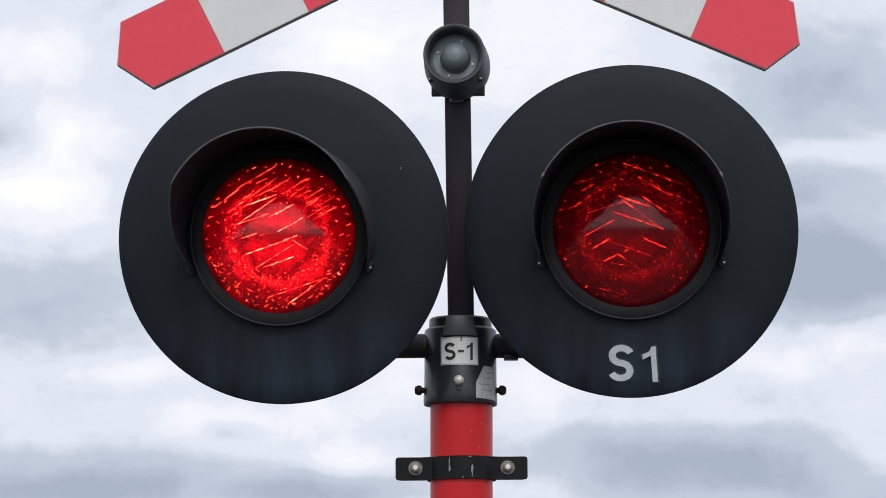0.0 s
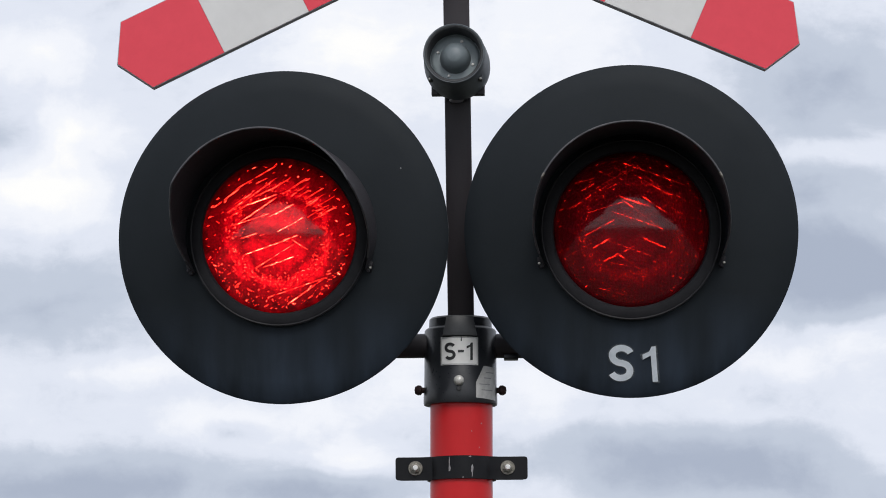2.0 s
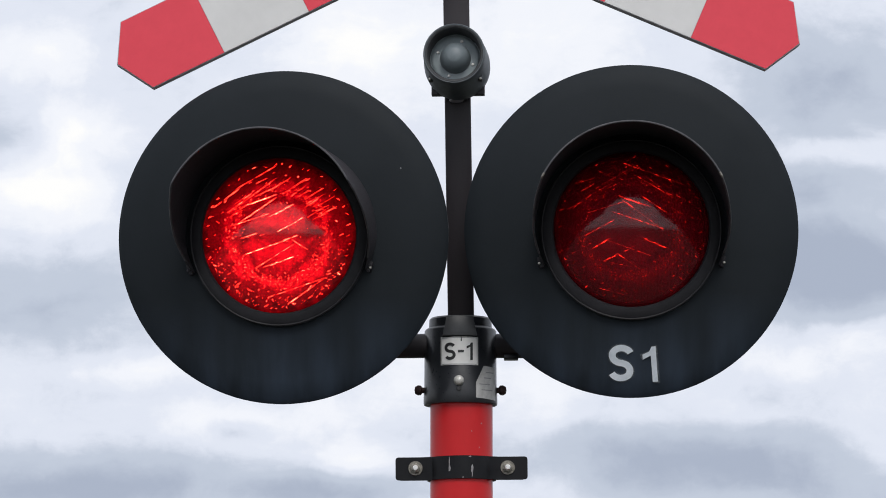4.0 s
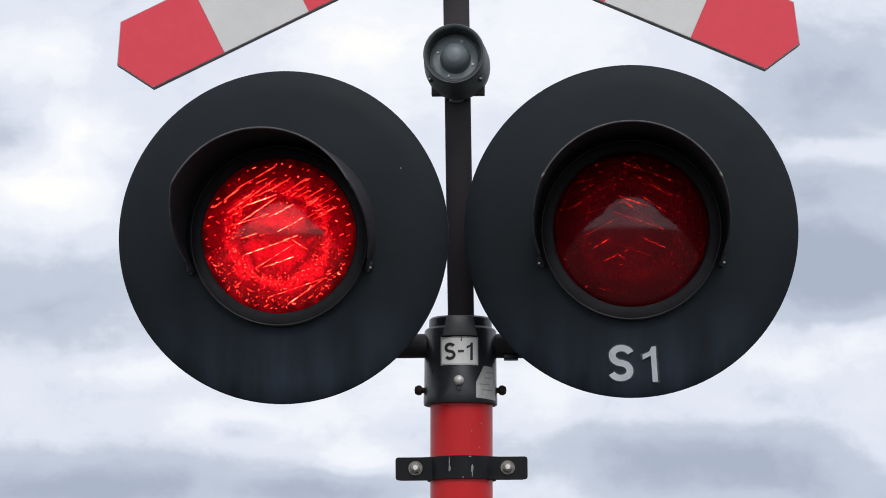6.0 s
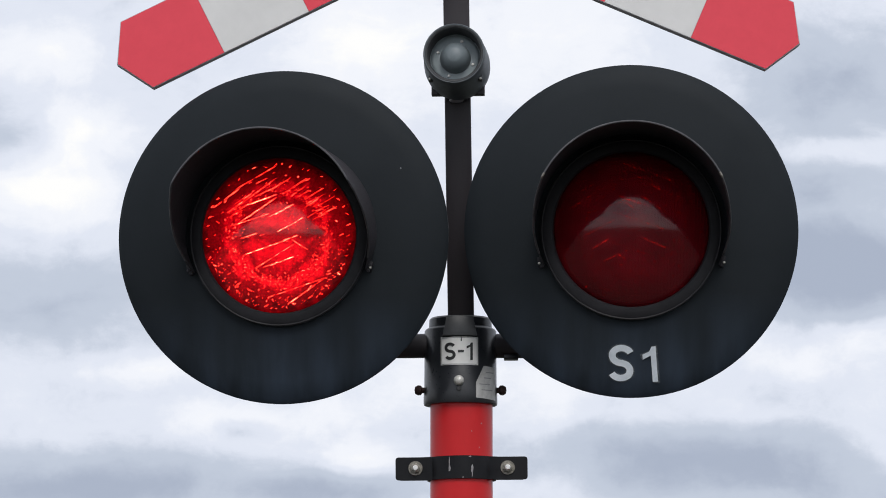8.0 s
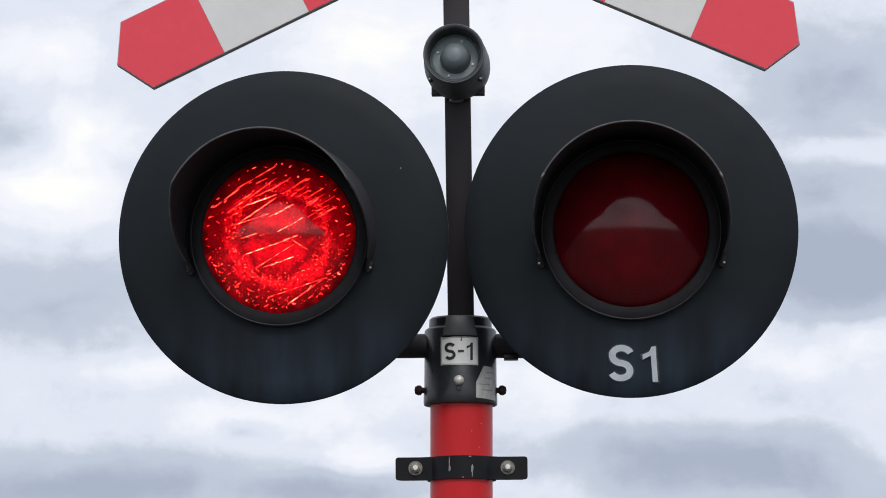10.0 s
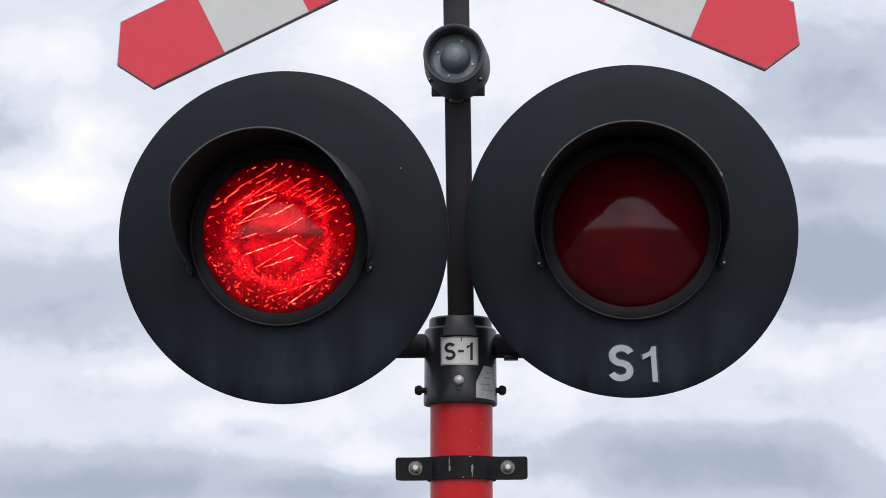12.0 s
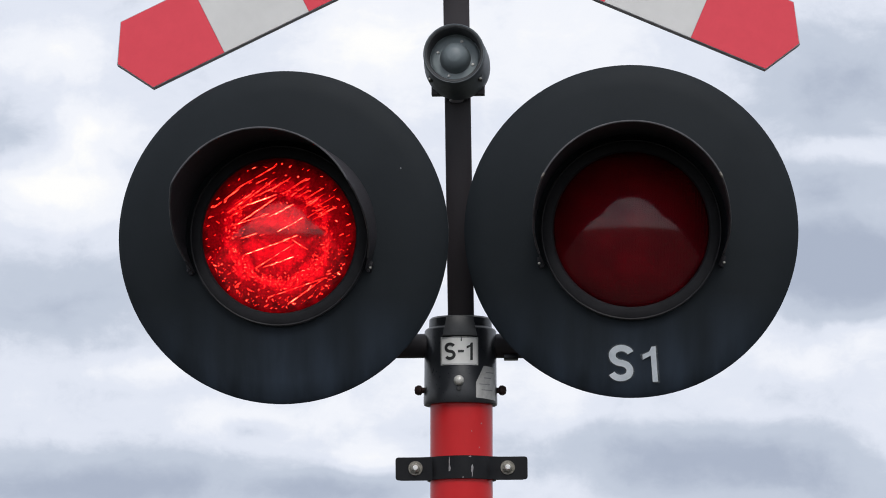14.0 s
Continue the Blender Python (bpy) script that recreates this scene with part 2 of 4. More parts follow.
def cloud_material():
    """Distant overcast: banks of grey-blue cloud with bright tops, glowing with the light of the day."""
    m, n, l, b = shader("distant_clouds")
    n.remove(b)
    tc = n.new("ShaderNodeTexCoord")
    unit = n.new("ShaderNodeVectorMath")
    unit.operation, unit.inputs[1].default_value = "MULTIPLY", (0.01, 0.0, 0.01)
    l.new(tc.outputs["Object"], unit.inputs[0])
    warp = n.new("ShaderNodeTexNoise")
    warp.inputs["Scale"].default_value, warp.inputs["Detail"].default_value = 2.2, 5.0
    l.new(unit.outputs[0], warp.inputs["Vector"])
    wob = n.new("ShaderNodeVectorMath")
    wob.operation, wob.inputs[1].default_value = "MULTIPLY_ADD", (0.30, 0.0, 0.14)
    wob.inputs[2].default_value = (-0.15, 0.0, -0.07)
    l.new(warp.outputs["Color"], wob.inputs[0])
    place = n.new("ShaderNodeVectorMath")
    l.new(unit.outputs[0], place.inputs[0])
    l.new(wob.outputs[0], place.inputs[1])

    def bank(x, z, rx, rz, weight):
        mp = n.new("ShaderNodeMapping")
        mp.inputs["Location"].default_value = (-x / rx, 0, -z / rz)
        mp.inputs["Scale"].default_value = (1 / rx, 0, 1 / rz)
        l.new(place.outputs[0], mp.inputs["Vector"])
        gr = n.new("ShaderNodeTexGradient")
        gr.gradient_type = "SPHERICAL"
        l.new(mp.outputs[0], gr.inputs["Vector"])
        k = n.new("ShaderNodeMath")
        k.operation, k.inputs[1].default_value = "MULTIPLY", weight
        l.new(gr.outputs["Fac"], k.inputs[0])
        return k.outputs[0]

    st = n.new("ShaderNodeMapping")
    st.inputs["Scale"].default_value = (1.0, 1.0, 1.5)
    l.new(place.outputs[0], st.inputs["Vector"])
    fb = n.new("ShaderNodeTexNoise")
    fb.inputs["Scale"].default_value, fb.inputs["Detail"].default_value, fb.inputs["Roughness"].default_value = 1.9, 8.0, 0.55
    l.new(st.outputs[0], fb.inputs["Vector"])
    total = n.new("ShaderNodeMath")
    total.operation, total.inputs[1].default_value, total.inputs[2].default_value = "MULTIPLY_ADD", 0.50, 0.36
    l.new(fb.outputs["Fac"], total.inputs[0])
    puff = n.new("ShaderNodeTexNoise")
    puff.inputs["Scale"].default_value, puff.inputs["Detail"].default_value, puff.inputs["Roughness"].default_value = 4.6, 10.0, 0.66
    l.new(st.outputs[0], puff.inputs["Vector"])
    curl = n.new("ShaderNodeMath")
    curl.operation, curl.inputs[1].default_value, curl.inputs[2].default_value = "MULTIPLY_ADD", 0.44, -0.22
    l.new(puff.outputs["Fac"], curl.inputs[0])
    both = n.new("ShaderNodeMath")
    l.new(total.outputs[0], both.inputs[0])
    l.new(curl.outputs[0], both.inputs[1])
    acc = both.outputs[0]
    for row in LIGHT_BANKS + DARK_BANKS:
        a = n.new("ShaderNodeMath")
        l.new(acc, a.inputs[0])
        l.new(bank(*row), a.inputs[1])
        acc = a.outputs[0]
    ramp = n.new("ShaderNodeValToRGB")
    ramp.color_ramp.interpolation = "EASE"
    e = ramp.color_ramp.elements
    e[0].position, e[0].color = 0.0, (0.41, 0.465, 0.58, 1)
    e[1].position, e[1].color = 1.0, (1.0, 0.998, 0.99, 1)
    for p, c in ((0.35, (0.545, 0.603, 0.712, 1)), (0.62, (0.76, 0.803, 0.905, 1)), (0.82, (0.895, 0.918, 0.98, 1))):
        k = e.new(p)
        k.color = c
    l.new(acc, ramp.inputs[0])
    em = n.new("ShaderNodeEmission")
    em.inputs["Strength"].default_value = 1.0
    l.new(ramp.outputs[0], em.inputs["Color"])
    l.new(em.outputs[0], n["Material Output"].inputs["Surface"])
    return m


# cloud banks, in hundreds of metres on the backdrop: x, z, half width, half height, brightness
LIGHT_BANKS = (
    (-1.49, 0.54, 0.40, 0.16, 0.32),
    (-1.36, 0.24, 0.33, 0.16, 0.28),
    (-1.47, 0.03, 0.35, 0.18, 0.46),
    (-1.11, -0.64, 0.42, 0.09, 0.24),
    (-0.70, -0.82, 0.71, 0.10, 0.27),
    (-0.30, -0.97, 0.25, 0.11, 0.26),
    (-0.13, -0.71, 0.21, 0.19, 0.20),
    (0.35, -0.71, 0.29, 0.20, 0.28),
    (0.30, -0.94, 0.27, 0.13, 0.12),
    (1.28, -0.61, 0.50, 0.10, 0.22),
    (1.56, -0.53, 0.23, 0.09, 0.16),
    (1.45, 0.15, 0.48, 0.08, 0.28),
    (-0.22, 0.57, 0.54, 0.34, 0.38),
    (0.45, 0.61, 0.56, 0.34, 0.30),
    (0.05, -0.22, 0.27, 0.64, 0.14),
)
DARK_BANKS = (
    (-1.61, 0.23, 0.21, 0.17, -0.32),
    (-1.43, -0.26, 0.56, 0.18, -0.13),
    (-1.47, -0.42, 0.71, 0.24, -0.38),
    (-1.32, -1.09, 1.21, 0.20, -0.66),
    (-0.74, -0.87, 0.13, 0.06, -0.24),
    (-0.38, -1.11, 0.48, 0.11, -0.46),
    (0.83, -0.96, 0.92, 0.16, -0.58),
    (1.49, -0.28, 0.63, 0.23, -0.66),
    (1.37, -0.00, 0.58, 0.51, -0.42),
    (1.51, 0.47, 0.56, 0.28, -0.44),
    (1.24, -1.09, 0.88, 0.16, -0.50),
)
M_CLOUD = cloud_material()


def ground_material():
    m = paint("gravel_ground", (0.042, 0.044, 0.036), (0.092, 0.090, 0.078), rough=0.95, scale=0.6, fine=14.0, bump=0.6, spec=0.1)
    return m


M_GROUND = ground_material()


# ---------------------------------------------------------------- builders
def link(name, bm, material, smooth=True):
    me = bpy.data.meshes.new(name)
    bmesh.ops.recalc_face_normals(bm, faces=bm.faces)
    bm.to_mesh(me)
    bm.free()
    me.materials.append(material)
    if smooth:
        me.shade_smooth()
        me.set_sharp_from_angle(angle=radians(35))
    return new(name, me)


def part(name, bm, material, parent, label="", at=None, smooth=True):
    ob = link(name, bm, material, smooth)
    ob.parent = parent
    if at is not None:
        ob.matrix_basis = at
    if label:
        tagged(ob, label)
    return ob


def thing(name, m, label, category, group=""):
    ob = new(name)
    ob.empty_display_size = 0.05
    ob.matrix_basis = m
    return tagged(ob, label, category, group)


def box(bm, x0, x1, y0, y1, z0, z1, bevel=0.0):
    vs = [bm.verts.new((x, y, z)) for x in (x0, x1) for y in (y0, y1) for z in (z0, z1)]
    fs = [bm.faces.new([vs[i] for i in f]) for f in ((0, 1, 3, 2), (4, 6, 7, 5), (0, 4, 5, 1), (2, 3, 7, 6), (0, 2, 6, 4), (1, 5, 7, 3))]
    if bevel:
        es = {e for f in fs for e in f.edges}
        bmesh.ops.bevel(bm, geom=list(es), offset=bevel, segments=2, profile=0.5, affect="EDGES")
    return bm


def lathe(bm, profile, steps=64, m=None, closed=False):
    """Turn a profile of (radius, y) round the y axis; m places it."""
    rings = []
    m = m or Matrix()
    for r, y in profile:
        if r < 1e-6:
            rings.append([bm.verts.new(m @ Vector((0, y, 0)))])
        else:
            rings.append([bm.verts.new(m @ Vector((r * math.sin(2 * math.pi * i / steps), y, r * math.cos(2 * math.pi * i / steps)))) for i in range(steps)])
    pairs = list(zip(rings, rings[1:])) + ([(rings[-1], rings[0])] if closed else [])
    for a, b in pairs:
        for i in range(steps):
            j = (i + 1) % steps
            quad = [a[i % len(a)], a[j % len(a)], b[j % len(b)], b[i % len(b)]]
            quad = list(dict.fromkeys(quad))
            if len(quad) > 2:
                bm.faces.new(quad)
    return bm


UPRIGHT = pose(0, 0, 0, 90, 0, 0)     # turns the lathe's y axis to z


def tube(bm, path, radius, steps=20):
    """A round bar along a path of points."""
    rings = []
    pts = [Vector(p) for p in path]
    for i, p in enumerate(pts):
        d = (pts[min(i + 1, len(pts) - 1)] - pts[max(i - 1, 0)]).normalized()
        side = d.orthogonal().normalized() if not rings else (last - d * last.dot(d)).normalized()
        last = side
        up = d.cross(side)
        rings.append([bm.verts.new(p + radius * (side * math.cos(2 * math.pi * k / steps) + up * math.sin(2 * math.pi * k / steps))) for k in range(steps)])
    for a, b in zip(rings, rings[1:]):
        for k in range(steps):
            bm.faces.new((a[k], a[(k + 1) % steps], b[(k + 1) % steps], b[k]))
    bm.faces.new(rings[0])
    bm.faces.new(rings[-1])
    return bm


def prism(bm, outline, y0, y1, bevel=0.0):
    """An outline of (x, z) points, thickened from y0 (front) to y1."""
    a = [bm.verts.new((x, y0, z)) for x, z in outline]
    b = [bm.verts.new((x, y1, z)) for x, z in outline]
    n = len(a)
    front = bm.faces.new(a)
    bm.faces.new(b[::-1])
    for i in range(n):
        bm.faces.new((a[i], b[i], b[(i + 1) % n], a[(i + 1) % n]))
    if bevel:
        bmesh.ops.bevel(bm, geom=list(front.edges), offset=bevel, segments=2, profile=0.5, affect="EDGES")
    return bm


def hexagon(r, turn=0.0):
    return [(r * math.cos(math.pi / 3 * i + turn), r * math.sin(math.pi / 3 * i + turn)) for i in range(6)]


def letter_s(height, stroke):
    """A plain capital S of even stroke, standing in the x-z plane."""
    h, r = height / 2, stroke / 2
    rx, rz = h * 0.66 - r, (h - r) / 2
    path = [(rx * math.cos(radians(d)), rz + rz * math.sin(radians(d))) for d in range(28, 271, 11)]
    path += [(-x, -z) for x, z in path[-2::-1]]
    left, right = [], []
    for i, (x, z) in enumerate(path):
        (xa, za), (xb, zb) = path[max(i - 1, 0)], path[min(i + 1, len(path) - 1)]
        k = r / math.hypot(xb - xa, zb - za)
        left.append((x - (zb - za) * k, z + (xb - xa) * k))
        right.append((x + (zb - za) * k, z - (xb - xa) * k))
    bm = bmesh.new()
    rims = [[bm.verts.new((x, y, z)) for x, z in side] for side in (left, right) for y in (-0.0004, 0.0)]
    for a, b in ((0, 2), (2, 3), (3, 1), (1, 0)):
        for i in range(len(path) - 1):
            bm.faces.new((rims[a][i], rims[a][i + 1], rims[b][i + 1], rims[b][i]))
    for i in (0, len(path) - 1):
        bm.faces.new([rims[k][i] for k in (0, 2, 3, 1)])
    return bm


def digit_one(height, depth):
    """A plain figure one with a flag, standing in the x-z plane."""
    h = height / 2
    out = [(0.05, -1), (0.36, -1), (0.36, 1), (0.13, 1), (-0.02, 0.74), (-0.42, 0.58), (-0.42, 0.30), (0.05, 0.50)]
    return prism(bmesh.new(), [(x * h * 0.92, z * h) for x, z in out], -depth, 0.0)


def wrap(bm, radius):
    """Bend a thin sheet in the x-z plane round an upright cylinder, on its front."""
    for v in bm.verts:
        a, r = v.co.x / radius, radius - v.co.y
        v.co.x, v.co.y = r * math.sin(a), -r * math.cos(a)
    return bm


def sheet(outline, thick, cuts=14):
    """A thin cut-out in the x-z plane, sliced so that it can be bent."""
    bm = prism(bmesh.new(), outline, -thick, 0.0)
    xs = [p[0] for p in outline]
    lo, hi = min(xs), max(xs)
    for i in range(1, cuts):
        x = lo + (hi - lo) * i / cuts
        bmesh.ops.bisect_plane(bm, geom=bm.verts[:] + bm.edges[:] + bm.faces[:], plane_co=(x, 0, 0), plane_no=(1, 0, 0))
    return bm


# ---------------------------------------------------------------- setting
bm = bmesh.new()
lim = 2400.0
steps = 24
grid = [[bm.verts.new((-lim + 2 * lim * i / steps, -lim + 2 * lim * j / steps, 0.0)) for j in range(steps + 1)] for i in range(steps + 1)]
for i in range(steps):
    for j in range(steps):
        bm.faces.new((grid[i][j], grid[i + 1][j], grid[i + 1][j + 1], grid[i][j + 1]))
tagged(link("ground", bm, M_GROUND, smooth=False), "flat grey-brown gravel ground reaching to the horizon", "ground", kind="structure")

bm = bmesh.new()
prism(bm, [(-900, -230), (900, -230), (900, 420), (-900, 420)], 0.0, 1.0)
backdrop = tagged(link("backdrop", bm, M_CLOUD, smooth=False), "distant overcast sky with grey-blue cloud banks", "sky", kind="structure")
BACKDROP_AT = (0.0, 1494.0, 232.0)
backdrop.matrix_basis = pose(*BACKDROP_AT)


# ---------------------------------------------------------------- post
def build_post():
    post = thing("signal_post", pose(0, 0, 0), "red enamelled steel post with black collar and upper bar", "signal post")
    bm = lathe(bmesh.new(), [(0.0, 0.0), (0.0439, 0.0), (0.0439, 2.16), (0.0, 2.16)], 64, UPRIGHT)
    part("pole", bm, M_RED, post, "glossy red painted steel tube")
    # collar with a stepped cap and a rolled lower lip
    prof = [(0.0, 2.252), (0.0415, 2.252), (0.0440, 2.2495), (0.0446, 2.238), (0.0490, 2.2355), (0.0506, 2.233), (0.0510, 2.153),
            (0.0518, 2.150), (0.0520, 2.131), (0.0512, 2.1285), (0.0440, 2.1285), (0.0440, 2.14)]
    collar = part("collar", lathe(bmesh.new(), prof, 72, UPRIGHT), M_COLLAR, post, "black enamelled cast collar with paler front", at=pose(-0.0014, 0, 0))
    # flat milled face on the collar's front; its paler colour stands in for reflected sky
    bm = prism(bmesh.new(), [(-0.0240, -0.0155), (0.0240, -0.0155), (0.0185, 0.0130), (-0.0185, 0.0130)], -0.0012, 0.0065, 0.0006)
    part("front_face", bm, M_SKY_SHEEN, collar, "flat front face with sky sheen in its colour", at=pose(-0.0011, -0.0502, 2.2372, -5, 0, 0))
    # upper bar: square tube, leaning a little
    bm = box(bmesh.new(), -0.0185, 0.0185, -0.02, 0.02, 0.0, 1.0, 0.0025)
    part("upper_bar", bm, M_BAR, post, "black square steel tube", at=pose(-0.0004, 0, 2.235, 0, -0.82, 0))
    # front bolt
    bm = lathe(bmesh.new(), [(0.0, -0.0095), (0.0035, -0.009), (0.0062, -0.0065), (0.0072, -0.003), (0.0072, 0.003)], 24)
    part("bolt", bm, M_ZINC, collar, "bright domed steel bolt", at=pose(-0.0025, -0.0510, 2.1585))
    bm = lathe(bmesh.new(), [(0.0, -0.003), (0.003, -0.0025), (0.0035, 0.001)], 16)
    part("drain_hole_plug", bm, M_INK, collar, at=pose(-0.0025, -0.0512, 2.1470))
    # side screws
    for sx in (-1, 1):
        bm = lathe(bmesh.new(), [(0.0, -0.0175), (0.005, -0.0165), (0.0072, -0.0125), (0.0068, -0.0085), (0.004, -0.0062), (0.0038, 0.004)], 20)
        part("clamp_screw", bm, M_RUST, collar, "dark rusty round-headed screw", at=pose(sx * 0.0474, -0.004, 2.1495, 0, 0, 90 * sx))
    # label with its mark
    w, h = 0.0272, 0.0197
    plate = part("label", wrap(sheet([(-w, -h), (w, -h), (w, h), (-w, h)], 0.0004), 0.0512), M_PAPER, post,
                 "white paper label with a grey printed frame and dark mark", at=pose(-0.0014, 0, 2.2002, 0, 0, -2.0))
    for x0, x1, z0, z1 in ((-w + .001, w - .001, h - .0016, h - .0008), (-w + .001, w - .001, -h + .0008, -h + .0016),
                           (-w + .001, -w + .0018, -h + .0016, h - .0016), (w - .0018, w - .001, -h + .0016, h - .0016)):
        part("frame_line", wrap(sheet([(x0, z0), (x1, z0), (x1, z1), (x0, z1)], 0.0003, 10), 0.0517), M_GREY_INK, plate)
    for bm, x in ((letter_s(0.0245, 0.0042), -0.0132), (digit_one(0.0245, 0.0004), 0.0150), (box(bmesh.new(), -0.0042, 0.0042, -0.0004, 0, -0.0016, 0.0016), 0.0022)):
        bmesh.ops.translate(bm, verts=bm.verts, vec=(x, 0, -0.0005))
        part("lettering", wrap(bm, 0.0519), M_INK, plate)
    bm = wrap(sheet([(-0.0008, 0.0), (0.0008, 0.0), (0.0005, 0.006), (-0.0005, 0.006)], 0.0003, 3), 0.0518)
    part("tear", bm, M_INK, plate, at=pose(0, 0, 0.0137, 0, 0, 3.0))
    # torn foil label, wrapped round the flank
    out = [(-0.0205, -0.0215), (0.020, -0.0235), (0.020, 0.0225), (-0.008, 0.0235), (-0.0205, 0.0)]
    foil = part("torn_label", wrap(sheet(out, 0.0004), 0.0521), M_FOIL, post, "torn silver-white sticker with faded print", at=pose(-0.0014, 0, 2.1565, 0, 0, 47))
    for z, a, b in ((0.014, -0.004, 0.013), (0.006, -0.008, 0.006), (-0.003, -0.016, 0.004), (-0.011, -0.012, 0.010)):
        part("print_line", wrap(sheet([(a, z), (b, z), (b, z + 0.0014), (a, z + 0.0014)], 0.0002, 6), 0.0526), M_GREY_INK, foil)
    # paint chips on the tube
    rng = random.Random(4)
    for x, z, ww, hh in ((0.030, 2.100, 0.0011, 0.0016), (0.0145, 2.0885, 0.0007, 0.0014), (0.026, 2.066, 0.0006, 0.0016)):
        o = [(ww * math.cos(k * math.pi / 3) * rng.uniform(0.5, 1), hh * math.sin(k * math.pi / 3) * rng.uniform(0.5, 1)) for k in range(6)]
        part("paint_chip", wrap(sheet(o, 0.0002, 2), 0.0440), M_SCRATCH, post, at=pose(0, 0, z, 0, 0, math.degrees(x / 0.0439)))
    return post


build_post()


# ---------------------------------------------------------------- clamp round the post
def build_clamp():
    cl = thing("pole_clamp", pose(0, 0, 2.0380, 0, -0.5, 0), "black two-eared steel clamp bolted round the red post", "clamp")
    bm = bmesh.new()
    h, r0, r1 = 0.0160, 0.0441, 0.0482
    # outline of the front half seen from above: ear, bend, half ring, bend, ear
    half = [(-0.0925, -0.0210), (-0.0560, -0.0210), (-0.0500, -0.0230)]
    arc = [(-r1 * math.cos(a), -r1 * math.sin(a)) for a in [radians(d) for d in range(32, 149, 6)]]
    outer = half + arc + [(-x, y) for x, y in half[::-1]]
    inner = [(x, y + 0.0045) for x, y in half[:2]] + [(-0.0470, -0.0175)] + [(-r0 * math.cos(a), -r0 * math.sin(a)) for a in [radians(d) for d in range(32, 149, 6)]]
    inner += [(0.0470, -0.0175)] + [(-x, y + 0.0045) for x, y in half[:2][::-1]]
    n = len(outer)
    lo = [bm.verts.new((x, y, -h)) for x, y in outer]
    hi = [bm.verts.new((x, y, h)) for x, y in outer]
    lo2 = [bm.verts.new((x, y, -h)) for x, y in inner]
    hi2 = [bm.verts.new((x, y, h)) for x, y in inner]
    for i in range(n - 1):
        bm.faces.new((lo[i], lo[i + 1], hi[i + 1], hi[i]))
        bm.faces.new((lo2[i + 1], lo2[i], hi2[i], hi2[i + 1]))
        bm.faces.new((hi[i], hi[i + 1], hi2[i + 1], hi2[i]))
        bm.faces.new((lo[i + 1], lo[i], lo2[i], lo2[i + 1]))
    for i in (0, n - 1):
        bm.faces.new((lo[i], hi[i], hi2[i], lo2[i]))
    ends = [e for e in bm.edges if abs(abs(e.verts[0].co.x) - 0.0925) < 1e-5 and abs(abs(e.verts[1].co.x) - 0.0925) < 1e-5 and abs(e.verts[0].co.z - e.verts[1].co.z) < 1e-5]
    bmesh.ops.bevel(bm, geom=ends, offset=0.004, segments=3, profile=0.5, affect="EDGES")
    part("front_band", bm, M_CLAMP, cl, "black steel strap with scratched paint")
    bm = bmesh.new()
    back = [(-0.0860, -0.0150), (-0.050, -0.0150)] + [(-r1 * math.cos(a), r1 * math.sin(a)) for a in [radians(d) for d in range(-16, 197, 8)]] + [(0.050, -0.0150), (0.0860, -0.0150)]
    back_in = [(-0.0860, -0.0110), (-0.052, -0.0110)] + [(-r0 * math.cos(a) * 1.0, r0 * math.sin(a)) for a in [radians(d) for d in range(-16, 197, 8)]] + [(0.052, -0.0110), (0.0860, -0.0110)]
    lo = [bm.verts.new((x, y, -h)) for x, y in back]
    hi = [bm.verts.new((x, y, h)) for x, y in back]
    lo2 = [bm.verts.new((x, y, -h)) for x, y in back_in]
    hi2 = [bm.verts.new((x, y, h)) for x, y in back_in]
    for i in range(len(back) - 1):
        bm.faces.new((lo[i], lo[i + 1], hi[i + 1], hi[i]))
        bm.faces.new((lo2[i + 1], lo2[i], hi2[i], hi2[i + 1]))
        bm.faces.new((hi[i], hi[i + 1], hi2[i + 1], hi2[i]))
        bm.faces.new((lo[i + 1], lo[i], lo2[i], lo2[i + 1]))
    part("rear_band", bm, M_CLAMP, cl)
    for x in (-0.0646, 0.0646):
        bm = lathe(bmesh.new(), [(0.0, -0.0016), (0.0098, -0.0016), (0.0102, -0.0008), (0.0102, 0.0)], 28)
        washer = part("washer", bm, M_STEEL_DULL, cl, "dull weathered washer", at=pose(x, -0.0210, 0.0005))
        part("nut", prism(bmesh.new(), hexagon(0.0070, 0.3), -0.0075, -0.0016, 0.0008), M_STEEL_DULL, washer)
        bm = lathe(bmesh.new(), [(0.0, -0.0125), (0.003, -0.0122), (0.0038, -0.0112), (0.0038, 0.012)], 16)
        part("bolt", bm, M_PAPER, washer, "pale bolt end")
    # chipped places on the strap
    for x, z, ww, hh in ((-0.0175, 0.006, 0.0008, 0.0090), (-0.0170, -0.002, 0.0016, 0.0040), (0.0150, -0.002, 0.0018, 0.0055), (0.0150, -0.010, 0.0007, 0.0040), (0.0120, 0.0145, 0.0020, 0.0010), (0.002, -0.0145, 0.0014, 0.0010)):
        o = [(-ww, -hh), (ww * 0.5, -hh * 0.8), (ww, hh * 0.2), (ww * 0.3, hh), (-ww * 0.8, hh * 0.5)]
        part("scratch", wrap(sheet(o, 0.0002, 2), 0.0483), M_SCRATCH, cl, at=pose(0, 0, z, 0, 0, math.degrees(x / 0.0482)))
    return cl


build_clamp()


# ---------------------------------------------------------------- flashing lamps
R_LENS = 0.108
R_LEAF = 0.1095
LEAF_Y, OPTIC_Y = 0.0070, 0.0120


